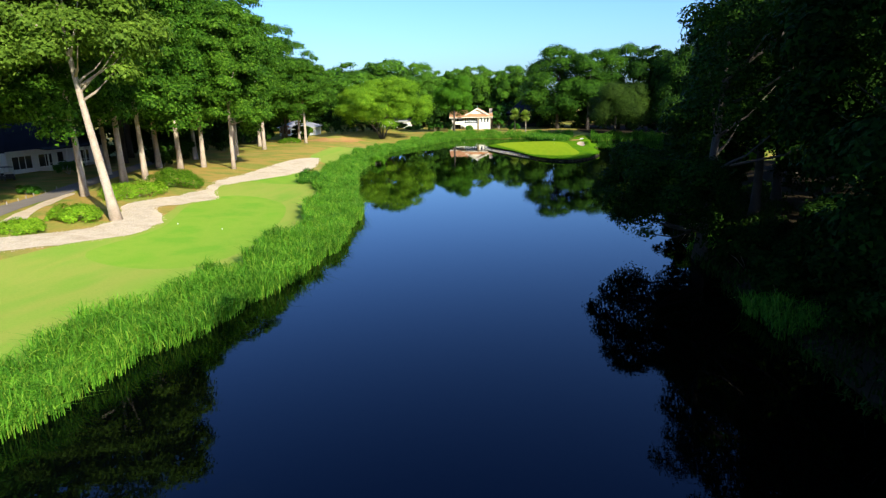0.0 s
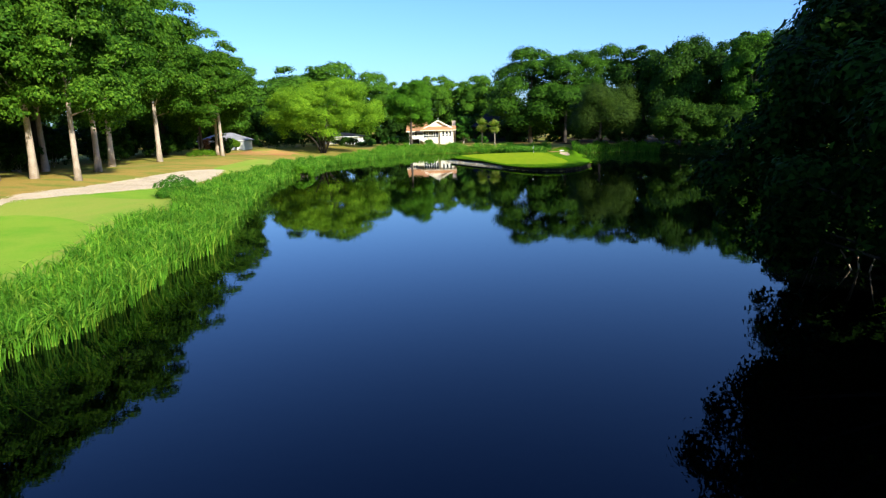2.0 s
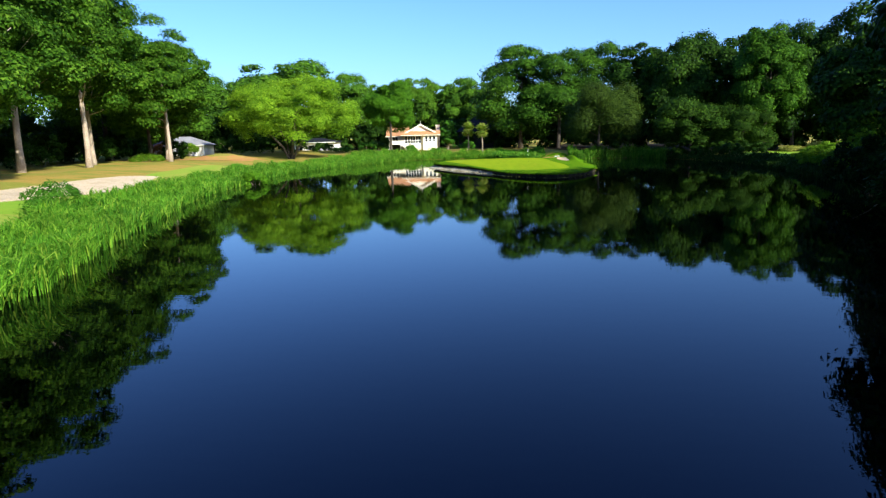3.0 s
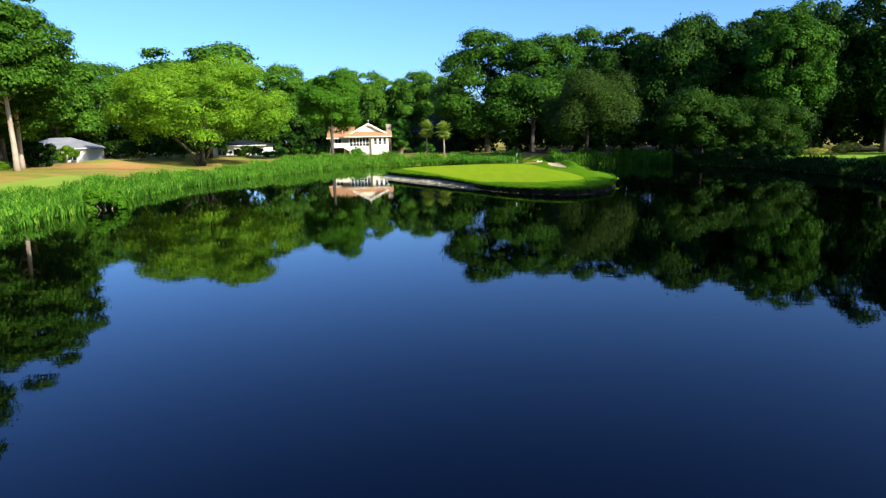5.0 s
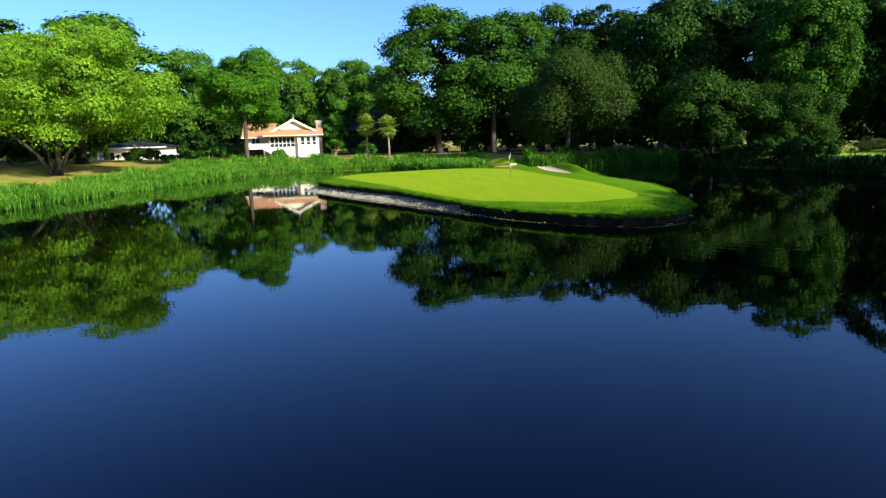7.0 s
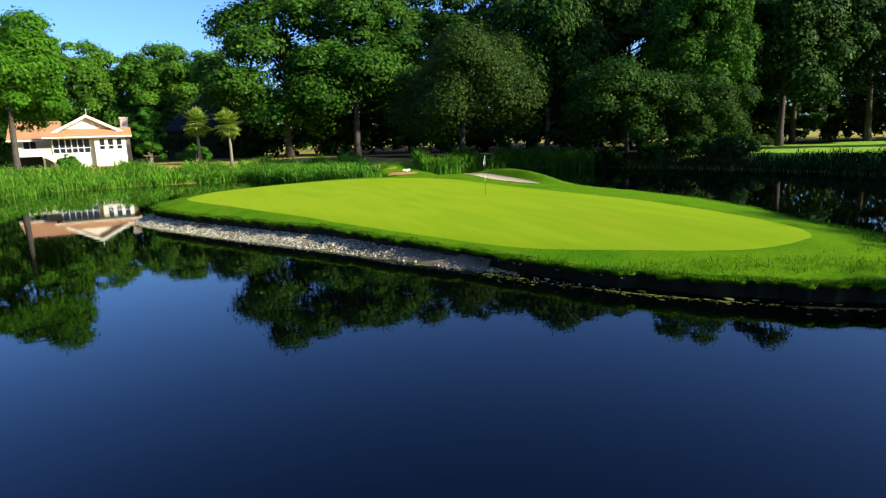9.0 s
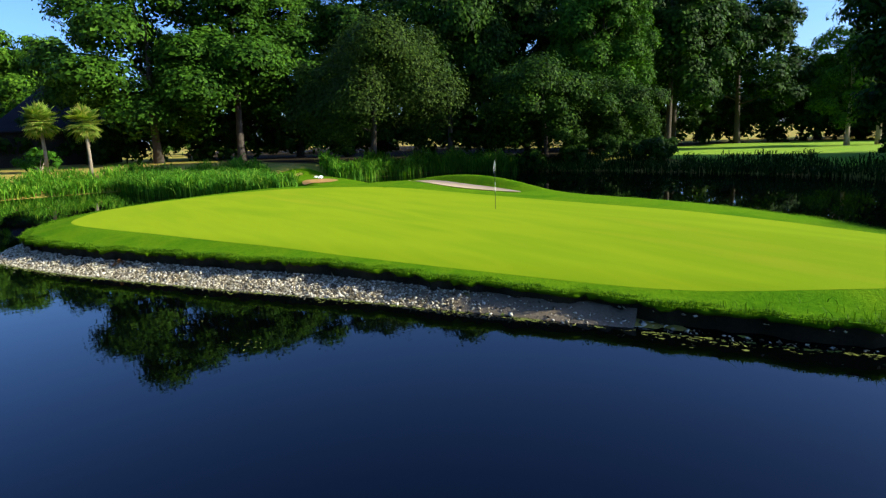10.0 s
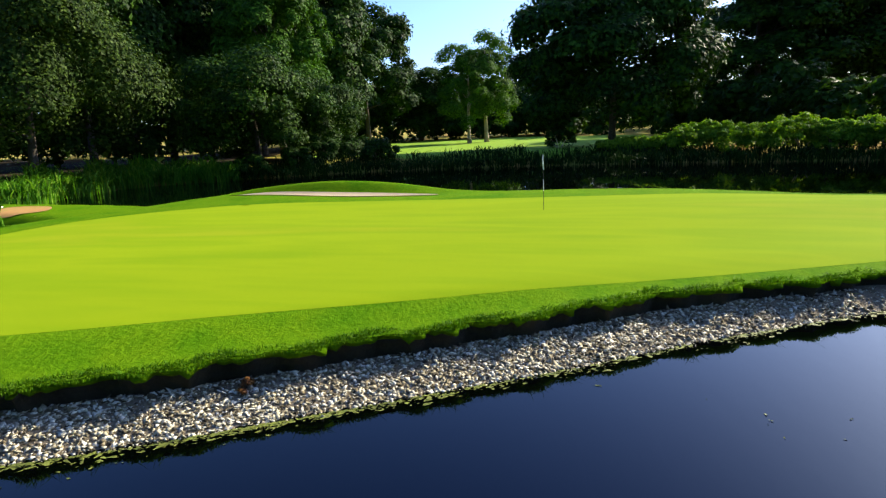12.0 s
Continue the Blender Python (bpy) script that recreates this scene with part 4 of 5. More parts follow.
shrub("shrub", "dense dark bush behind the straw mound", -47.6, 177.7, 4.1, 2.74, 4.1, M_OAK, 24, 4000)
for i, (x, y, r, h) in enumerate(((-52, 98, 3.6, 4.6), (-55, 108, 4, 5), (-53, 117, 3.8, 4.6), (-56, 126, 4, 5.4), (-54, 136, 3.8, 5), (-57, 146, 4, 5.2), (-50, 155, 3, 4), (-49, 88, 3, 3.6))):
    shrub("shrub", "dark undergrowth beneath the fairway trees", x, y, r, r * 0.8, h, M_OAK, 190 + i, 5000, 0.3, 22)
shrub("hedge", "dark clipped hedge before the half hidden house", -34, 207, 5, 1.4, 2.2, M_OAK, 199, 5000, 0.25, 24)
place = random.Random(8)
for i in range(24):
    t = i / 23
    x, y = 57.5 - 8.5 * t + place.uniform(-0.8, 0.8), 126 - 28 * t + place.uniform(-0.6, 0.6)
    r, h = place.uniform(1.6, 2.4), (0.9 + 3.4 * t ** 0.8) * place.uniform(0.75, 1.2)
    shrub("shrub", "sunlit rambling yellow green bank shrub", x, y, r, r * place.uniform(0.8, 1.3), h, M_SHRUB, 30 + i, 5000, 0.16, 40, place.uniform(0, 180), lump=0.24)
# shrubs filling the dark bank, its shade put into their leaf colour
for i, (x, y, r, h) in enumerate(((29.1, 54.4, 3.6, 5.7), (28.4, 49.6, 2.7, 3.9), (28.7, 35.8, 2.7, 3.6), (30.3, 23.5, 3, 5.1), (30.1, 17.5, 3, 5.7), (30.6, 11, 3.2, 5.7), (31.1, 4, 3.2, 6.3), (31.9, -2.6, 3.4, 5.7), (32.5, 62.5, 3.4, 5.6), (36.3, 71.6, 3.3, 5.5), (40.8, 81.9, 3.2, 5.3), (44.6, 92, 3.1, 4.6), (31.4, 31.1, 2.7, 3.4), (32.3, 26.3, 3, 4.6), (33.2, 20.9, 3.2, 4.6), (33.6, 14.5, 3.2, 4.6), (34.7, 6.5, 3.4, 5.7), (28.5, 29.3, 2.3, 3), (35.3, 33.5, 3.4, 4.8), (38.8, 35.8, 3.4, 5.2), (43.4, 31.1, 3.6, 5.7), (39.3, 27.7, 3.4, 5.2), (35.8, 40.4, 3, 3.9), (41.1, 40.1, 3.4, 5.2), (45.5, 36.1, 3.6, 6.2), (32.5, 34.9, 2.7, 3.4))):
    shrub("shrub", "overgrown bank shrub with shade-darkened leaves", x, y, r, r, h, M_BANK_SHADE, 130 + i, 5000, 0.27, 24)


def blades(rng, x, y, z, high, wide, lean, bends=2, droop=0.12):
    """Upright tapering blades that bow over at the tip."""
    n = len(x)
    a = rng.uniform(0, 2 * math.pi, n)
    side = np.stack([np.cos(a), np.sin(a), 0 * a], 1)
    la = rng.uniform(0, 2 * math.pi, n)
    tilt = np.stack([np.cos(la), np.sin(la), 0 * la], 1) * (np.abs(rng.normal(size=n)) * lean)[:, None]
    base = np.stack([x, y, z], 1)
    h = (high * rng.uniform(0.65, 1.15, n))[:, None]
    up = np.array([0, 0, 1.0])
    rows, steps = [], bends + 1
    for i in range(steps + 1):
        t = i / steps
        c = base + up * h * (t - droop * t * t) + tilt * h * t ** 2
        w = wide * (1 - t) ** 0.7 * 0.5 if i else wide * 0.4
        if i < steps:
            rows += [c - side * w, c + side * w]
        else:
            rows.append(c)
    k = 2 * steps + 1
    v = np.stack(rows, 1).reshape(-1, 3)
    o = (np.arange(n) * k)[:, None]
    tris = []
    for i in range(steps - 1):
        q = 2 * i
        tris += [[q, q + 1, q + 3], [q, q + 3, q + 2]]
    q = 2 * (steps - 1)
    tris.append([q, q + 1, q + 2])
    f = (o[:, None, :] + np.array(tris)[None]).reshape(-1, 3)
    return v, f


def reed_bed(name, label, seed, box, density, depth, keep, high=2.0, wide=0.06, lean=0.22, outer=0.35, mat=None):
    """Reeds in a band along the pond's edge within a stretch of the plan."""
    rng = np.random.default_rng(seed)
    x0, y0, x1, y1 = box
    n = int((x1 - x0) * (y1 - y0) * density)
    x, y = rng.uniform(x0, x1, n), rng.uniform(y0, y1, n)
    m = keep(x, y)
    x, y = x[m], y[m]
    d = -inside(POND, x, y)
    wob = 0.7 * np.sin(x * 0.9 + y * 0.55) + 0.5 * np.sin(y * 1.7 - x) + 0.4 * np.sin(y * 0.37)
    m = (d > -outer - 0.35 * wob) & (d < depth + wob * 0.8) & (inside(NECK, x, y) < 0.3) & (rng.random(len(x)) < 0.75 + 0.25 * np.sin(x * 2.1 + y * 1.3))
    x, y, d = x[m], y[m], d[m]
    clump = 0.86 + 0.14 * np.sin(x * 1.1 + 0.7 * np.sin(y * 0.8)) * np.sin(y * 0.9)
    z = np.maximum(land(x, y), -0.15)
    stiff = rng.random(len(x)) < 0.3
    v, f = blades(rng, x[stiff], y[stiff], z[stiff], high * 0.92 * clump[stiff], wide, lean)
    bow = ~stiff
    start = high * clump[bow] * rng.uniform(0.15, 0.6, bow.sum())
    v2, f2 = blades(rng, x[bow], y[bow], z[bow] + start, high * clump[bow] * 0.62, wide * 1.3, 0.9, 2, 0.46)
    ob = mesh_object(name, np.concatenate([v, v2]), np.concatenate([f, f2 + len(v)]), mat or M_REED)
    return tagged(ob, label, "reeds", kind="stuff")


reed_bed("reed_bed", "tall dense green reeds along the fairway bank", 61, (-22, -6, 2, 70), 210, 4.3, lambda x, y: x < 2, 2.0, 0.055, 0.3, 0.8)
reed_bed("reed_bed", "long sunlit band of green reeds curving round the pond", 62, (-30, 70, 3, 188), 85, 5.0, lambda x, y: x < 2.99, 1.6, 0.08, 0.28, 0.9)
reed_bed("reed_bed", "dense green cattails below the house and palms", 63, (3, 155, 27, 188), 100, 4.0, lambda x, y: (y > 158) & (x < 25.5), 1.7, 0.09, 0.28, 0.9)
reed_bed("reed_bed", "thick stand of cattails reaching out beside the neck", 68, (13, 158, 24, 180), 75, 0.5, lambda x, y: (y > 158.6 + np.maximum(0, 20.6 - x) * 1.1) & (x < 23.4) & (inside(ISLAND, x, y) < -1.5), 2.4, 0.1, 0.28, 18.0)
reed_bed("reed_bed", "clump of green cattails beside the island's neck", 64, (30, 160, 49, 176), 90, 2.8, lambda x, y: x > 30.2, 2.6, 0.11, 0.28)
reed_bed("reed_bed", "shaded reeds along the far bank of the channel", 65, (40, 88, 60, 160), 60, 3.6, lambda x, y: x > 40, 1.4, 0.09, mat=M_SHADED_REED)
reed_bed("reed_bed", "small clump of bright reeds on the shaded bank", 66, (22, 38, 34, 52), 90, 2.2, lambda x, y: np.hypot(x - 27.3, y - 44.3) < 2.9, 1.7, 0.07, 0.3)
reed_bed("reed_bed", "second clump of bright reeds lower on the shaded bank", 69, (20, 20, 32, 32), 90, 2.2, lambda x, y: np.hypot(x - 26.5, y - 26) < 2.8, 1.7, 0.07, 0.3)
# added reeds that cover the right bank's ground with the colour of shade
reed_bed("sedge_bed", "added reeds in shade-dark colour covering the bank", 67, (22, -24, 42, 72), 30, 6.0, lambda x, y: (x > 20) & (np.hypot(x - 29.6, y - 44.3) > 4), 1.1, 0.1, 0.45, mat=M_SHADED_REED)


def turf_blades():
    """Longer grass on the island's lip and the shaggy rough at its end."""
    rng = np.random.default_rng(71)
    x, y = rng.uniform(11, 28, 60000), rng.uniform(109, 124, 60000)
    d, w = inside(ISLAND, x, y), rock_width(x, y)
    shaggy = (d > w + 0.1) & (d < 4.2 - 0.4 * (y - 111)) & (rng.random(len(x)) < 0.25 + 0.25 * np.sin(x * 2.3 + y * 3.1))
    x, y = x[shaggy], y[shaggy]
    v, f = blades(rng, x, y, turf(x, y), 0.2, 0.025, 0.7, 1)
    k = rng.integers(len(TURF), size=26000)
    t = rng.random(26000)[:, None]
    p = TURF[k] * (1 - t) + TURF[(k + 1) % len(TURF)] * t + (grown(TURF, -1.0) - TURF)[k] * rng.uniform(-0.02, 0.2, 26000)[:, None]
    tuft = 0.09 + 0.07 * np.sin(p[:, 0] * 5 + p[:, 1] * 4) ** 2
    v2, f2 = blades(rng, p[:, 0], p[:, 1], turf(p[:, 0], p[:, 1]) - 0.02, tuft, 0.028, 1.1, 1)
    k, t = rng.integers(len(TURF), size=16000), rng.random(16000)[:, None]
    p = TURF[k] * (1 - t) + TURF[(k + 1) % len(TURF)] * t + (grown(TURF, 1.0) - TURF)[k] * rng.uniform(0.02, 0.12, 16000)[:, None]
    hang = 0.03 + 0.05 * np.sin(p[:, 0] * 2.1 + 1.7 * np.sin(p[:, 1] * 1.3)) ** 2
    v3, f3 = blades(rng, p[:, 0], p[:, 1], turf(p[:, 0], p[:, 1]) + 0.03, -hang, 0.03, 0.3, 1)
    ob = mesh_object("grass", np.concatenate([v, v2, v3]), np.concatenate([f, f2 + len(v), f3 + len(v) + len(v2)]), M_TUFT)
    tagged(ob, "longer tufted grass overhanging the island's edge", "grass", kind="stuff")


turf_blades()


# ---------------------------------------------------------------- stones
def stone_mesh(seed):
    rng = random.Random(seed)
    bm = bmesh.new()
    bmesh.ops.create_icosphere(bm, subdivisions=1, radius=1)
    bmesh.ops.dissolve_faces(bm, faces=bm.faces[:4])
    bmesh.ops.triangulate(bm, faces=bm.faces)
    for v in bm.verts:
        v.co *= rng.uniform(0.45, 1.4)
        v.co.z *= 0.5
    me = bpy.data.meshes.new("stone")
    bm.to_mesh(me)
    bm.free()
    me.materials.append(M_STONE)
    return me


def stones():
    bank = tagged(new("rock_bank"), "bank of pale loose broken stones along the island's edge", "rock bank", kind="structure")
    shapes = [stone_mesh(i) for i in range(5)]
    rng = np.random.default_rng(81)
    edge_in = grown(edge, -1.0) - edge
    k = rng.integers(len(edge), size=60000)
    t = rng.random(60000)[:, None]
    p = edge[k] * (1 - t) + edge[(k + 1) % len(edge)] * t
    w = rock_width(p[:, 0], p[:, 1])
    p = p + edge_in[k] * (rng.uniform(-0.1, 1.12, 60000) * w)[:, None]
    m = (rng.random(60000) < 0.07 * (p[:, 1] > 117) + 0.93 * ease((p[:, 1] - 123.5) / 5)) & (p[:, 1] < 148) & (p[:, 0] < 16)
    x, y = p[m][:, 0], p[m][:, 1]
    x, y = x[:21000], y[:21000]
    z = np.minimum(land(x, y), 0.31)
    near = np.argsort(np.hypot(x - 4.6, y - 136.6))
    for i in near[:300]:
        s = rng.uniform(0.024, 0.048)
        ob = new("stone", shapes[i % 5])
        ob.parent = bank
        ob.matrix_basis = pose(x[i], y[i], z[i] + 0.02, *rng.uniform(-35, 35, 2), rng.uniform(0, 360)) @ Matrix.Diagonal((s * rng.uniform(0.8, 1.7), s, s * 0.75, 1))
    rest = near[300:]
    n = len(rest)
    oct_v = np.array([(1, 0, 0), (-1, 0, 0), (0, 1, 0), (0, -1, 0), (0, 0, 0.4), (0, 0, -0.4)])
    oct_f = np.array([(0, 2, 4), (2, 1, 4), (1, 3, 4), (3, 0, 4), (2, 0, 5), (1, 2, 5), (3, 1, 5), (0, 3, 5)])
    s, a = (0.017 + 0.05 * rng.random(n) ** 2)[:, None, None], rng.uniform(0, 6.28, n)
    v = (oct_v[None] * rng.uniform(0.6, 1.35, (n, 6, 1)) + rng.normal(size=(n, 6, 3)) * 0.14) * s
    v = np.stack([v[..., 0] * np.cos(a)[:, None] - v[..., 1] * np.sin(a)[:, None], v[..., 0] * np.sin(a)[:, None] + v[..., 1] * np.cos(a)[:, None], v[..., 2] + 0.55 * v[..., 0] * rng.normal(size=(n, 1))], -1)
    v = v + np.stack([x[rest], y[rest], z[rest] + 0.02], 1)[:, None, :]
    f = (np.arange(n) * 6)[:, None, None] + oct_f[None]
    ob = mesh_object("loose_stones", v.reshape(-1, 3), f.reshape(-1, 3), M_STONE, bank)
    tagged(ob, kind="stuff")


def rubble():
    """Loose shell and stone lying over the waste bunker."""
    rng = np.random.default_rng(83)
    x, y = rng.uniform(-37, -20, 30000), rng.uniform(25, 110, 30000)
    d = inside(WASTE, x, y)
    m = (d > -0.3) & (rng.random(len(x)) < np.where(d < 0.8, 1.0, 0.45))
    x, y = x[m], y[m]
    n = len(x)
    oct_v = np.array([(1, 0, 0), (-1, 0, 0), (0, 1, 0), (0, -1, 0), (0, 0, 0.6), (0, 0, -0.6)])
    oct_f = np.array([(0, 2, 4), (2, 1, 4), (1, 3, 4), (3, 0, 4), (2, 0, 5), (1, 2, 5), (3, 1, 5), (0, 3, 5)])
    s = (0.025 + 0.06 * rng.random(n) ** 3)[:, None, None]
    v = (oct_v[None] * rng.uniform(0.6, 1.3, (n, 6, 1)) + rng.normal(size=(n, 6, 3)) * 0.15) * s + np.stack([x, y, land(x, y) + 0.075], 1)[:, None, :]
    f = (np.arange(n) * 6)[:, None, None] + oct_f[None]
    ob = mesh_object("shell_rubble", v.reshape(-1, 3), f.reshape(-1, 3), M_SHELL)
    tagged(ob, "pale shell and stone rubble over the waste bunker", "rubble", kind="stuff")


rubble()
shrub("dead_clump", "rust brown dead clump among the pale stones", 5.2, 136.75, 0.2, 0.2, 0.22, M_RUST, 160, 260, 0.07, 6, category="plant")


def algae():
    """Scum and weed on the water along the stones."""
    rng = np.random.default_rng(91)
    line = rounded(ISLAND[:70], False, 2)
    vs, fs = [], []

    def scrap(px, py, r, turn, z):
        n = rng.integers(6, 11)
        a = np.sort(rng.uniform(0, 6.28, n))
        u, w = 1.6 * r * rng.uniform(0.25, 1.2, n) * np.cos(a), 0.8 * r * rng.uniform(0.25, 1.2, n) * np.sin(a)
        o, c, d = len(vs), math.cos(turn), math.sin(turn)
        vs.extend((px + c * i - d * j, py + d * i + c * j, z + rng.uniform(0, 0.012)) for i, j in zip(u, w))
        fs.append(tuple(range(o, o + n)))

    # uneven mats of scraps, with bare water between them
    for k in range(150):
        i = rng.integers(1, len(line) - 1)
        along = unit(line[i + 1] - line[i - 1])
        out = np.array([along[1], -along[0]])
        out = -out if inside(ISLAND, *(line[i] + out * 0.2)[:, None])[0] > 0 else out
        long, reach = rng.uniform(0.12, 0.5), rng.uniform(0.04, 0.13) * (2.2 if k % 6 == 0 else 1)
        for _ in range(int(10 + 26 * long)):
            p = line[i] + along * rng.normal() * long + out * (abs(rng.normal()) * reach - 0.05)
            scrap(*p, 0.014 + 0.05 * rng.random() ** 2, math.atan2(along[1], along[0]) + rng.normal() * 0.5, 0.005)
    # bits adrift off the bank
    for k in range(26):
        p = rng.normal(size=2) * (0.3, 0.35) + (5.7, 126.2) if k > 6 else np.array([rng.uniform(4.8, 6.6), rng.uniform(127.5, 130)])
        scrap(*p, rng.uniform(0.012, 0.035), rng.uniform(0, 6.28), 0.004)
    ob = mesh_object("algae", vs, fs, M_ALGAE)
    tagged(ob, "yellow green algae mats floating along the stone bank", "algae", kind="stuff")


algae()


# ---------------------------------------------------------------- flag, tee markers
def flagstick(x, y):
    z = ground_at(x, y)
    root = new("flagstick")
    for name, z0, z1, mat, lab in (("lower_pole", -0.1, 0.68, M_BLACK, "dark lower pole"), ("lower_band", 0.68, 1.08, M_WHITE, "white lower band"), ("middle_pole", 1.08, 1.54, M_BLACK, "dark middle pole"), ("upper_band", 1.54, 1.98, M_WHITE, "white upper band")):
        v, f = tube([(0, 0, z0), (0, 0, z1)], [0.010, 0.009], 8)
        tagged(mesh_object(name, v, f, mat, root), lab)
    bm = bmesh.new()
    n = 7
    rows = [[bm.verts.new((-0.012 - 0.024 * i, 0.025 * math.sin(i * 1.4) + 0.01 * s, 1.94 - 0.13 * i - 0.16 * t)) for i in range(4)] for s in (0, 1) for t in (0, 1)]
    for a, b0 in ((0, 1), (2, 3)):
        for i in range(3):
            bm.faces.new((rows[a][i], rows[a][i + 1], rows[b0][i + 1], rows[b0][i]))
    part("flag", bm, M_WHITE, root, "limp white flag")
    root.matrix_basis = pose(x, y, z + 0.05)
    tagged(root, "thin black and white banded flagstick with limp white flag", "flagstick")


flagstick(18.6, 132.1)


def tee_marker(x, y):
    bm = bmesh.new()
    bmesh.ops.create_uvsphere(bm, u_segments=14, v_segments=9, radius=0.05)
    for v in bm.verts:
        v.co.z = max(v.co.z, -0.035)
    root = part("tee_marker", bm, M_WHITE, None)
    root.matrix_basis = pose(x, y, ground_at(x, y) + 0.1)
    tagged(root, "small white ball marker on the tee ground", "tee marker", group="tee markers")


tee_marker(-20.4, 45.0)
tee_marker(-15.7, 44.7)


def white_stone(x, y, size, seed):
    me = stone_mesh(seed)
    me.materials.clear()
    me.materials.append(M_WHITE)
    ob = new("white_stone", me)
    ob.matrix_basis = pose(x, y, ground_at(x, y) + 0.1, 0, 0, seed * 50) @ Matrix.Diagonal((size, size * 0.8, size, 1))
    tagged(ob, "whitish round stone lying on the neck of land", "stone", group="white stones on the neck")


for i, (x, y) in enumerate(((26.7, 163.6), (27.0, 164.1), (27.2, 164.7), (27.5, 165.0), (27.7, 165.6), (27.1, 165.4))):
    white_stone(x, y, 0.16 + 0.03 * (i % 3), 20 + i)


def path_stake(x, y):
    root = part("path_stake", bevelled([(-0.06, -0.06, -0.15, 0.06, 0.06, 0.36)], 0.02), M_PALMBARK, None)
    root.matrix_basis = pose(x, y, ground_at(x, y), 2, -2, x * 40)
    tagged(root, "short pale wooden stake edging the cart path", "stake", group="stakes along the cart path")


for x, y in ((-41.9, 46.4), (-42.6, 48), (-43.2, 49.7), (-44, 52.1), (-44.6, 53.9), (-45.3, 55.8), (-45.9, 58.3), (-46.7, 61.1)):
    path_stake(x, y)


# ---------------------------------------------------------------- palms
def palm(x, y, high, seed):
    rng = np.random.default_rng(seed)
    root = new("palm_tree")
    v, f = tube([(0, 0, -0.3), (0.05, 0, high * 0.4), (0.0, 0.05, high * 0.8), (0, 0, high)], [0.2, 0.15, 0.15, 0.17], 9)
    mesh_object("trunk", v, f, M_PALMBARK, root, smooth=True)
    vs, fs = [], []
    for k in range(130):
        a, e = rng.uniform(0, 6.28), rng.uniform(-1.15, 1.5)
        d = np.array([math.cos(a) * math.cos(e), math.sin(a) * math.cos(e), math.sin(e)])
        s = unit(np.cross(d, [0, 0, 1.0]) + 1e-6)
        u = np.cross(s, d)
        root_p, hub = np.array([0, 0, high]), np.array([0, 0, high]) + d * rng.uniform(0.3, 1.05)
        o = len(vs)
        vs += list(map(tuple, (root_p - s * 0.02, root_p + s * 0.02, hub + s * 0.02, hub - s * 0.02)))
        fs.append((o, o + 1, o + 2, o + 3))
        for j in range(13):
            b0 = (j - 6) / 6 * 1.25
            dd = d * math.cos(b0) + s * math.sin(b0)
            ln = rng.uniform(0.95, 1.2) * (1 - 0.25 * abs(b0))
            tip = hub + dd * ln + np.array([0, 0, -0.12 * ln])
            midp = hub + dd * ln * 0.55
            ss = np.cross(dd, u) * 0.055
            o = len(vs)
            vs += list(map(tuple, (hub, midp - ss, tip, midp + ss)))
            fs.append((o, o + 1, o + 2, o + 3))
    mesh_object("crown", vs, fs, M_PALM, root)
    root.matrix_basis = pose(x, y, ground_at(x, y)) @ Matrix.Diagonal((1.1, 1.1, 1.1, 1))
    tagged(root, "small cabbage palm with fan fronds above the reeds", "palm tree", group="palms by the house")


palm(11.7, 184.3, 4.9, 1)
palm(8.3, 188, 4.7, 2)


# ---------------------------------------------------------------- houses
def window(parent, x, y, z, w, h, panes=1, rows=1, face=-1, frame_mat=None):
    """A framed window on a wall that faces -y."""
    wn_ = new("window")
    wn_.parent = parent
    wn_.matrix_basis = pose(x, y, z)
    t = 0.08
    fr = [(-w / 2 - t, -0.06, -t, w / 2 + t, 0.02, 0), (-w / 2 - t, -0.06, h, w / 2 + t, 0.02, h + t), (-w / 2 - t, -0.06, 0, -w / 2, 0.02, h), (w / 2, -0.06, 0, w / 2 + t, 0.02, h)]
    for i in range(1, panes):
        c = -w / 2 + w * i / panes
        fr.append((c - 0.05, -0.05, 0, c + 0.05, 0.02, h))
    for i in range(1, rows):
        c = h * (0.35 if rows == 2 else i / rows)
        fr.append((-w / 2, -0.045, c - 0.04, w / 2, 0.02, c + 0.04))
    part("frame", bevelled(fr, 0.01), frame_mat or M_WHITE, wn_)
    part("pane", bevelled([(-w / 2, -0.02, 0, w / 2, 0.0, h)], 0), M_GLASS, wn_)
    return wn_


def gable(parent, x0, x1, y0, y1, eave, ridge, mat, over=0.5, thick=0.2):
    """A gable roof whose ridge runs along y, with trim boards on the front."""
    c = (x0 + x1) / 2
    s = (ridge - eave) / ((x1 - x0) / 2)
    a, b0 = x0 - over, x1 + over
    lo = eave - over * s
    out = [(a, lo), (c, ridge), (b0, lo), (b0, lo + thick), (c, ridge + thick), (a, lo + thick)]
    roof = part("roof", prism(out, y0 - over, y1 + over), mat, parent)
    edge = [(a - 0.04, lo - 0.12), (c, ridge - 0.1), (b0 + 0.04, lo - 0.12), (b0 + 0.04, lo + thick + 0.03), (c, ridge + thick + 0.04), (a - 0.04, lo + thick + 0.03)]
    part("trim", prism(edge, y0 - over - 0.08, y0 - over - 0.003), M_WALL, roof)
    return roof


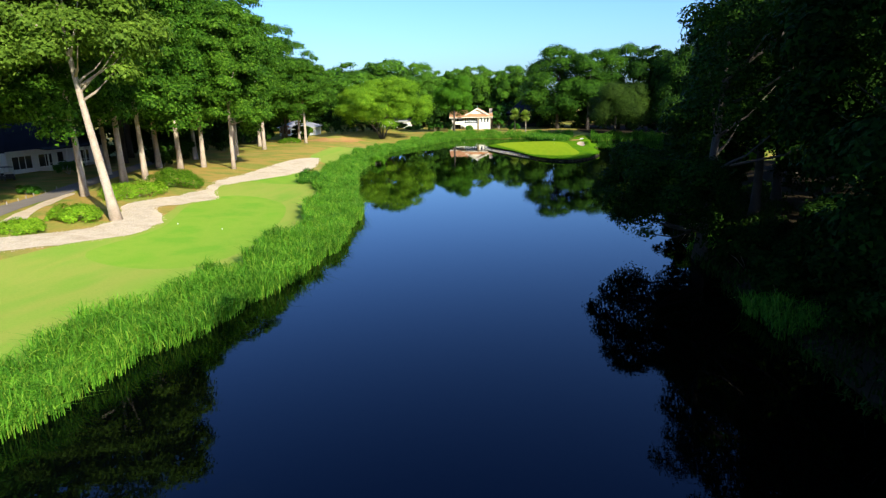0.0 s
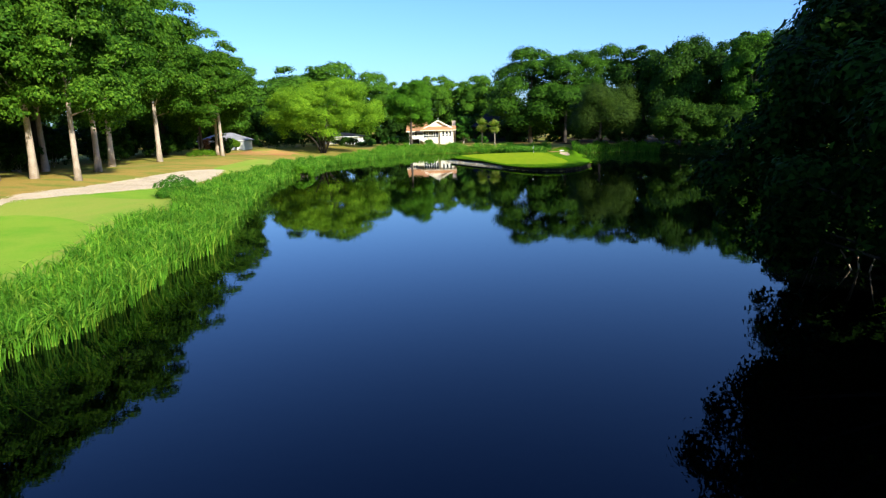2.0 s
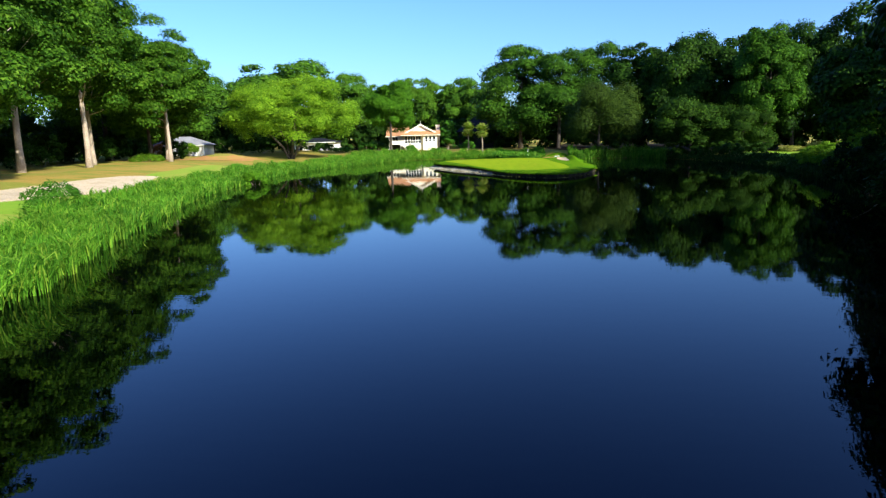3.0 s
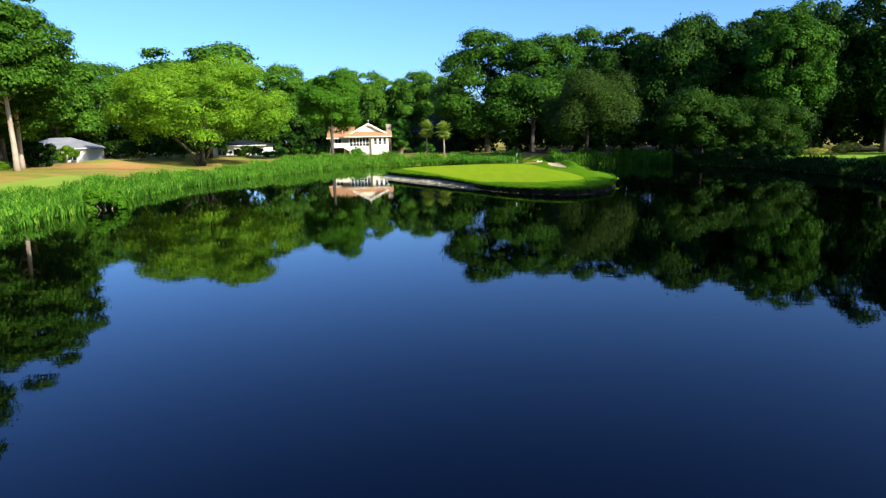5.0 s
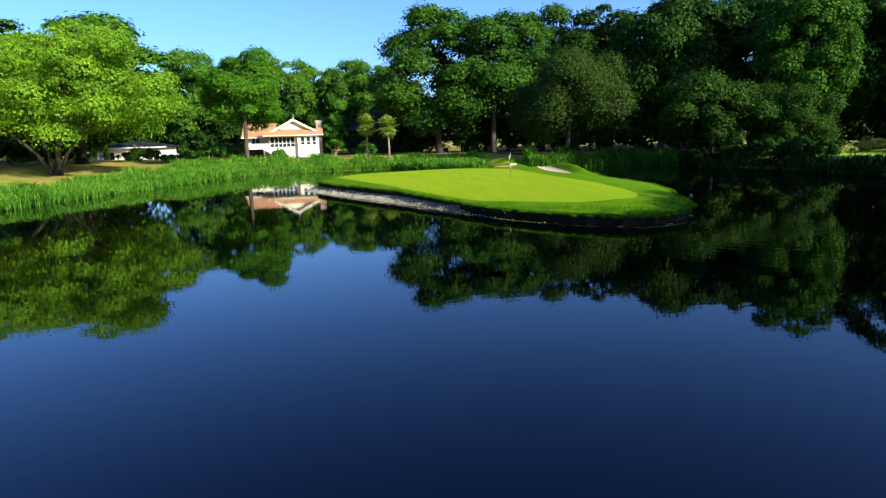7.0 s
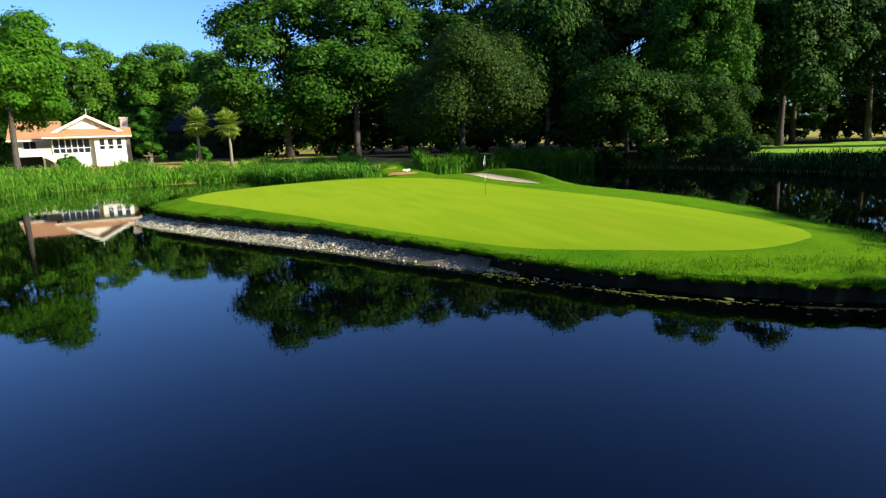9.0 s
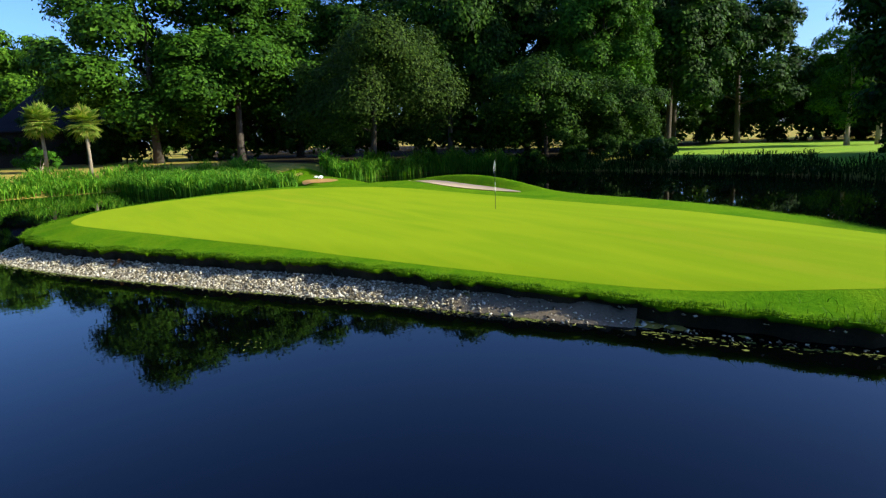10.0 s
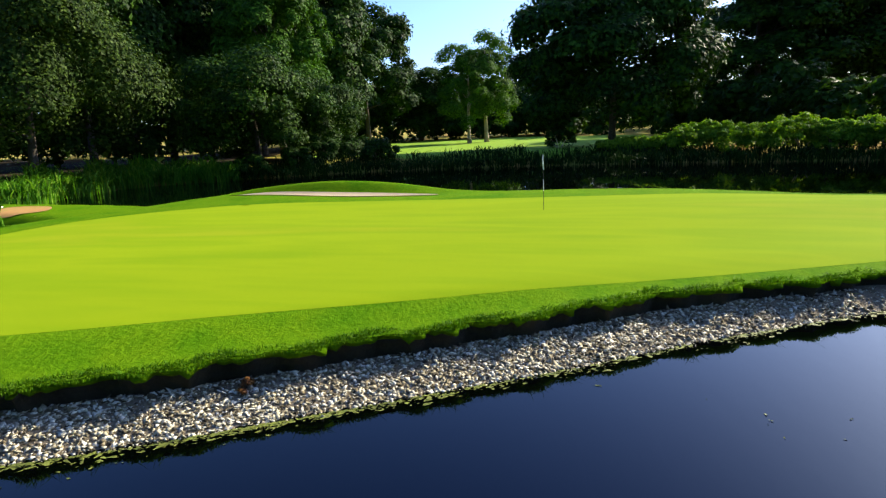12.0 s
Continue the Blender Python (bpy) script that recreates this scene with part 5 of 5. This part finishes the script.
def cream_house(x, y, z, turn):
    h = new("house")
    # origin at the front wall under the gable's ridge
    part("wall", prism([(-4.1, 0), (4.0, 0), (4.0, 3.9), (0, 5.9), (-4.1, 3.9)], 0, 9), M_WALL, h, "cream painted wall")
    part("wing", bevelled([(-8.2, 2.6, 0, -4.1, 10, 3.7)], 0), M_WALL, h, "cream side wing")
    part("bay", bevelled([(0.5, -0.7, 0, 4.0, 0, 3.55)], 0.02), M_WALL, h, "white projecting bay")
    gable(h, -4.3, 4.2, 0, 9, 3.75, 5.95, M_ROOF, 0.55)
    # pent roof across the front below the gable
    part("pent_roof", prism([(-1.25, 3.55), (0.1, 4.45), (0.1, 4.6), (-1.3, 3.7)], -4.9, 4.75, "x"), M_ROOF, h, "orange shingled pent roof")
    part("fascia", bevelled([(-4.9, -1.36, 3.46, 4.75, -1.28, 3.62)], 0.01), M_WALL, h)
    # wing roof, sloping to the front
    part("wing_roof", prism([(1.6, 3.3), (6.0, 5.5), (10.6, 3.3), (10.6, 3.5), (6.0, 5.72), (1.5, 3.45)], -8.8, -3.2, "x"), M_ROOF, h, "orange shingled side roof")
    part("wing_fascia", bevelled([(-8.85, 1.42, 3.24, -4.4, 1.5, 3.42)], 0.01), M_WALL, h)
    window(h, -2.0, 0, 1.75, 3.9, 1.6, 6, 2)
    for cx in (1.35, 2.3, 3.25):
        window(h, cx, -0.7, 2.05, 0.55, 1.2, 1, 2)
    window(h, -6.6, 2.6, 1.9, 1.3, 1.3, 2)
    # raised deck with an open carport below and steps down from it
    part("deck", bevelled([(-8.1, 0.2, 1.45, -4.1, 2.6, 1.65)], 0.02), M_WHITE, h)
    part("deck_wall", bevelled([(-8.1, 0.15, 1.65, -4.1, 0.3, 2.35)], 0.02), M_WALL, h)
    # dark block before the wing wall, for the shade inside the carport
    part("carport", bevelled([(-7.8, 2.0, 0.0, -5.2, 2.58, 1.44)], 0), M_DARK, h, "dark block for the open carport's shade")
    for cx in (-8.0, -5.1):
        part("post", bevelled([(cx - 0.1, 0.2, 0, cx + 0.1, 0.4, 1.46)], 0.01), M_WHITE, h)
    for i in range(7):
        part("step", bevelled([(-4.9 + 0.28 * i, -0.9, 1.35 - 0.2 * i, -4.55 + 0.28 * i, -0.02, 1.43 - 0.2 * i)], 0.01), M_WALL, h)
    part("stair_rail", prism([(-5.0, 1.4), (-2.9, 0.0), (-2.9, 0.75), (-5.0, 2.2)], -1.0, -0.92), M_WALL, h)
    ch = part("chimney", bevelled([(3.65, 3.0, 0, 4.6, 4.0, 5.8), (3.55, 2.9, 5.7, 4.7, 4.1, 5.95)], 0.03), M_BRICK, h, "rendered brown chimney")
    v, f = tube([(0, 0.6, 5.9), (0, 0.6, 6.9)], [0.05, 0.05], 8)
    mesh_object("vent_pipe", v, f, M_STEEL, h)
    h.matrix_basis = pose(x, y, z, 0, 0, turn) @ Matrix.Diagonal((1.1, 1.1, 1.14, 1))
    tagged(h, "cream two-storey house with orange shingled gable roof", "house")


cream_house(-4.8, 202.2, 1.7, 3)


def plain_house(label, x, y, z, turn, wide, deep, wall_h, ridge, roof, wall, panes, size=1.16):
    """A low house with a hipped roof and a row of windows on the pond side."""
    h = new("house")
    part("wall", bevelled([(-wide / 2, 0, 0, wide / 2, deep, wall_h)], 0.02), wall, h)
    bm = bmesh.new()
    o, hip = 0.6, min(deep / 2, wide / 2 - 0.5)
    lo = [bm.verts.new(p) for p in ((-wide / 2 - o, -o, wall_h), (wide / 2 + o, -o, wall_h), (wide / 2 + o, deep + o, wall_h), (-wide / 2 - o, deep + o, wall_h))]
    md = [bm.verts.new((v.co.x, v.co.y, wall_h + 0.2)) for v in lo]
    a, b0 = bm.verts.new((-wide / 2 + hip, deep / 2, ridge)), bm.verts.new((wide / 2 - hip, deep / 2, ridge))
    bm.faces.new(lo[::-1])
    for i in range(4):
        bm.faces.new((lo[i], lo[(i + 1) % 4], md[(i + 1) % 4], md[i]))
    for fc in ((md[0], md[1], b0, a), (md[1], md[2], b0), (md[2], md[3], a, b0), (md[3], md[0], a)):
        bm.faces.new(fc)
    r = part("roof", bm, roof, h)
    part("gutter", bevelled([(-wide / 2 - o, -o - 0.1, wall_h - 0.02, wide / 2 + o, -o - 0.004, wall_h + 0.16)], 0.02), M_WHITE if wall is M_WHITE else M_SLATE, r)
    for cx, w in panes:
        window(h, cx, 0, wall_h * 0.32, w, wall_h * 0.48, max(1, round(w / 0.9)))
    h.matrix_basis = pose(x, y, z, 0, 0, turn) @ Matrix.Diagonal((size, size, size, 1))
    return tagged(h, label, "house")


shaded = plain_house("long low white house with dark roof in the trees' shade", -67, 85, 1.35, 85, 15, 11, 3.5, 7.2, M_SLATE, M_WHITE, ((-5.2, 3.0), (-1.4, 2.2), (5.6, 2.0)))
part("deck", bevelled([(-2.8, -2.0, 0.55, 7.4, 0, 0.75)], 0.02), M_WHITE, shaded, "white painted porch deck")
# dark block for the shade beneath the porch deck
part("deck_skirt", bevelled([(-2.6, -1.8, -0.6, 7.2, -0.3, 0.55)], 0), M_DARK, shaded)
part("door", bevelled([(0.7, -0.07, 0.76, 1.7, 0.0, 2.9)], 0.02), M_GLASS, shaded, "glazed porch door")
part("door_frame", bevelled([(0.55, -0.1, 0.76, 0.69, 0, 3.0), (1.71, -0.1, 0.76, 1.85, 0, 3.0), (0.55, -0.1, 3.0, 1.85, 0, 3.14)], 0.01), M_WHITE, shaded)
for cx in (-2.7, 0.7, 4.0, 7.3):
    part("post", bevelled([(cx - 0.08, -1.98, 0.75, cx + 0.08, -1.82, 3.5)], 0.01), M_WHITE, shaded)
part("rail", bevelled([(-2.7, -1.94, 1.6, 7.3, -1.86, 1.68), (-2.7, -1.94, 1.0, 7.3, -1.88, 1.05)], 0.01), M_WHITE, shaded)
part("porch_roof", prism([(-2.3, 3.5), (0.05, 3.72), (0.05, 3.85), (-2.35, 3.62)], -3.1, 7.7, "x"), M_SLATE, shaded)


def golf_cart(x, y, turn):
    """A small parked cart with a canopy on four posts."""
    c = new("golf_cart")
    part("body", bevelled([(-0.6, -1.2, 0.25, 0.6, 1.2, 0.6), (-0.58, 0.75, 0.6, 0.58, 1.15, 0.95), (-0.58, -1.15, 0.6, 0.58, -0.6, 0.9)], 0.06), M_BLACK, c, "dark cart body")
    part("seat", bevelled([(-0.55, -0.55, 0.62, 0.55, 0.0, 0.8), (-0.55, -0.62, 0.8, 0.55, -0.48, 1.2)], 0.05), M_WALL, c)
    part("canopy", bevelled([(-0.65, -1.2, 1.85, 0.65, 0.9, 1.95)], 0.04), M_GREYROOF, c, "grey canopy")
    for px, py in ((-0.58, -1.1), (0.58, -1.1), (-0.58, 0.8), (0.58, 0.8)):
        v, f = tube([(px, py, 0.5), (px, py, 1.88)], [0.025, 0.025], 6)
        mesh_object("post", v, f, M_STEEL, c)
        wy = math.copysign(0.8, py)
        v, f = tube([(px - 0.08, wy, 0.24), (px + 0.08, wy, 0.24)], [0.24, 0.24], 14)
        mesh_object("wheel", v, f, M_BLACK, c)
    c.matrix_basis = pose(x, y, ground_at(x, y), 0, 0, turn)
    tagged(c, "dark golf cart with grey canopy parked by the house", "golf cart")


golf_cart(-62.5, 70.5, 60)
plain_house("small white house with grey hipped roof", -56.5, 170, ground_at(-56.5, 170) - 0.4, 8, 13, 9, 3.2, 5.6, M_GREYROOF, M_WHITE, ((-3.5, 1.6), (0, 1.6), (3.5, 1.6)), 0.85)
plain_house("white house half hidden behind the sunlit oak", -38.5, 216, ground_at(-38.5, 216) - 1.7, 0, 11, 9, 3.4, 4.6, M_SLATE, M_WHITE, ((-3.6, 1.8), (0, 2.4), (3.6, 1.8)))
# tree shade is put into this house's roof and wall colours
plain_house("large house, dark blue slate roof and walls deepened for tree shade", 12.7, 214, ground_at(12.7, 214), 0, 13, 12, 4.0, 9.6, M_SLATE, M_DARK, ())

stones()
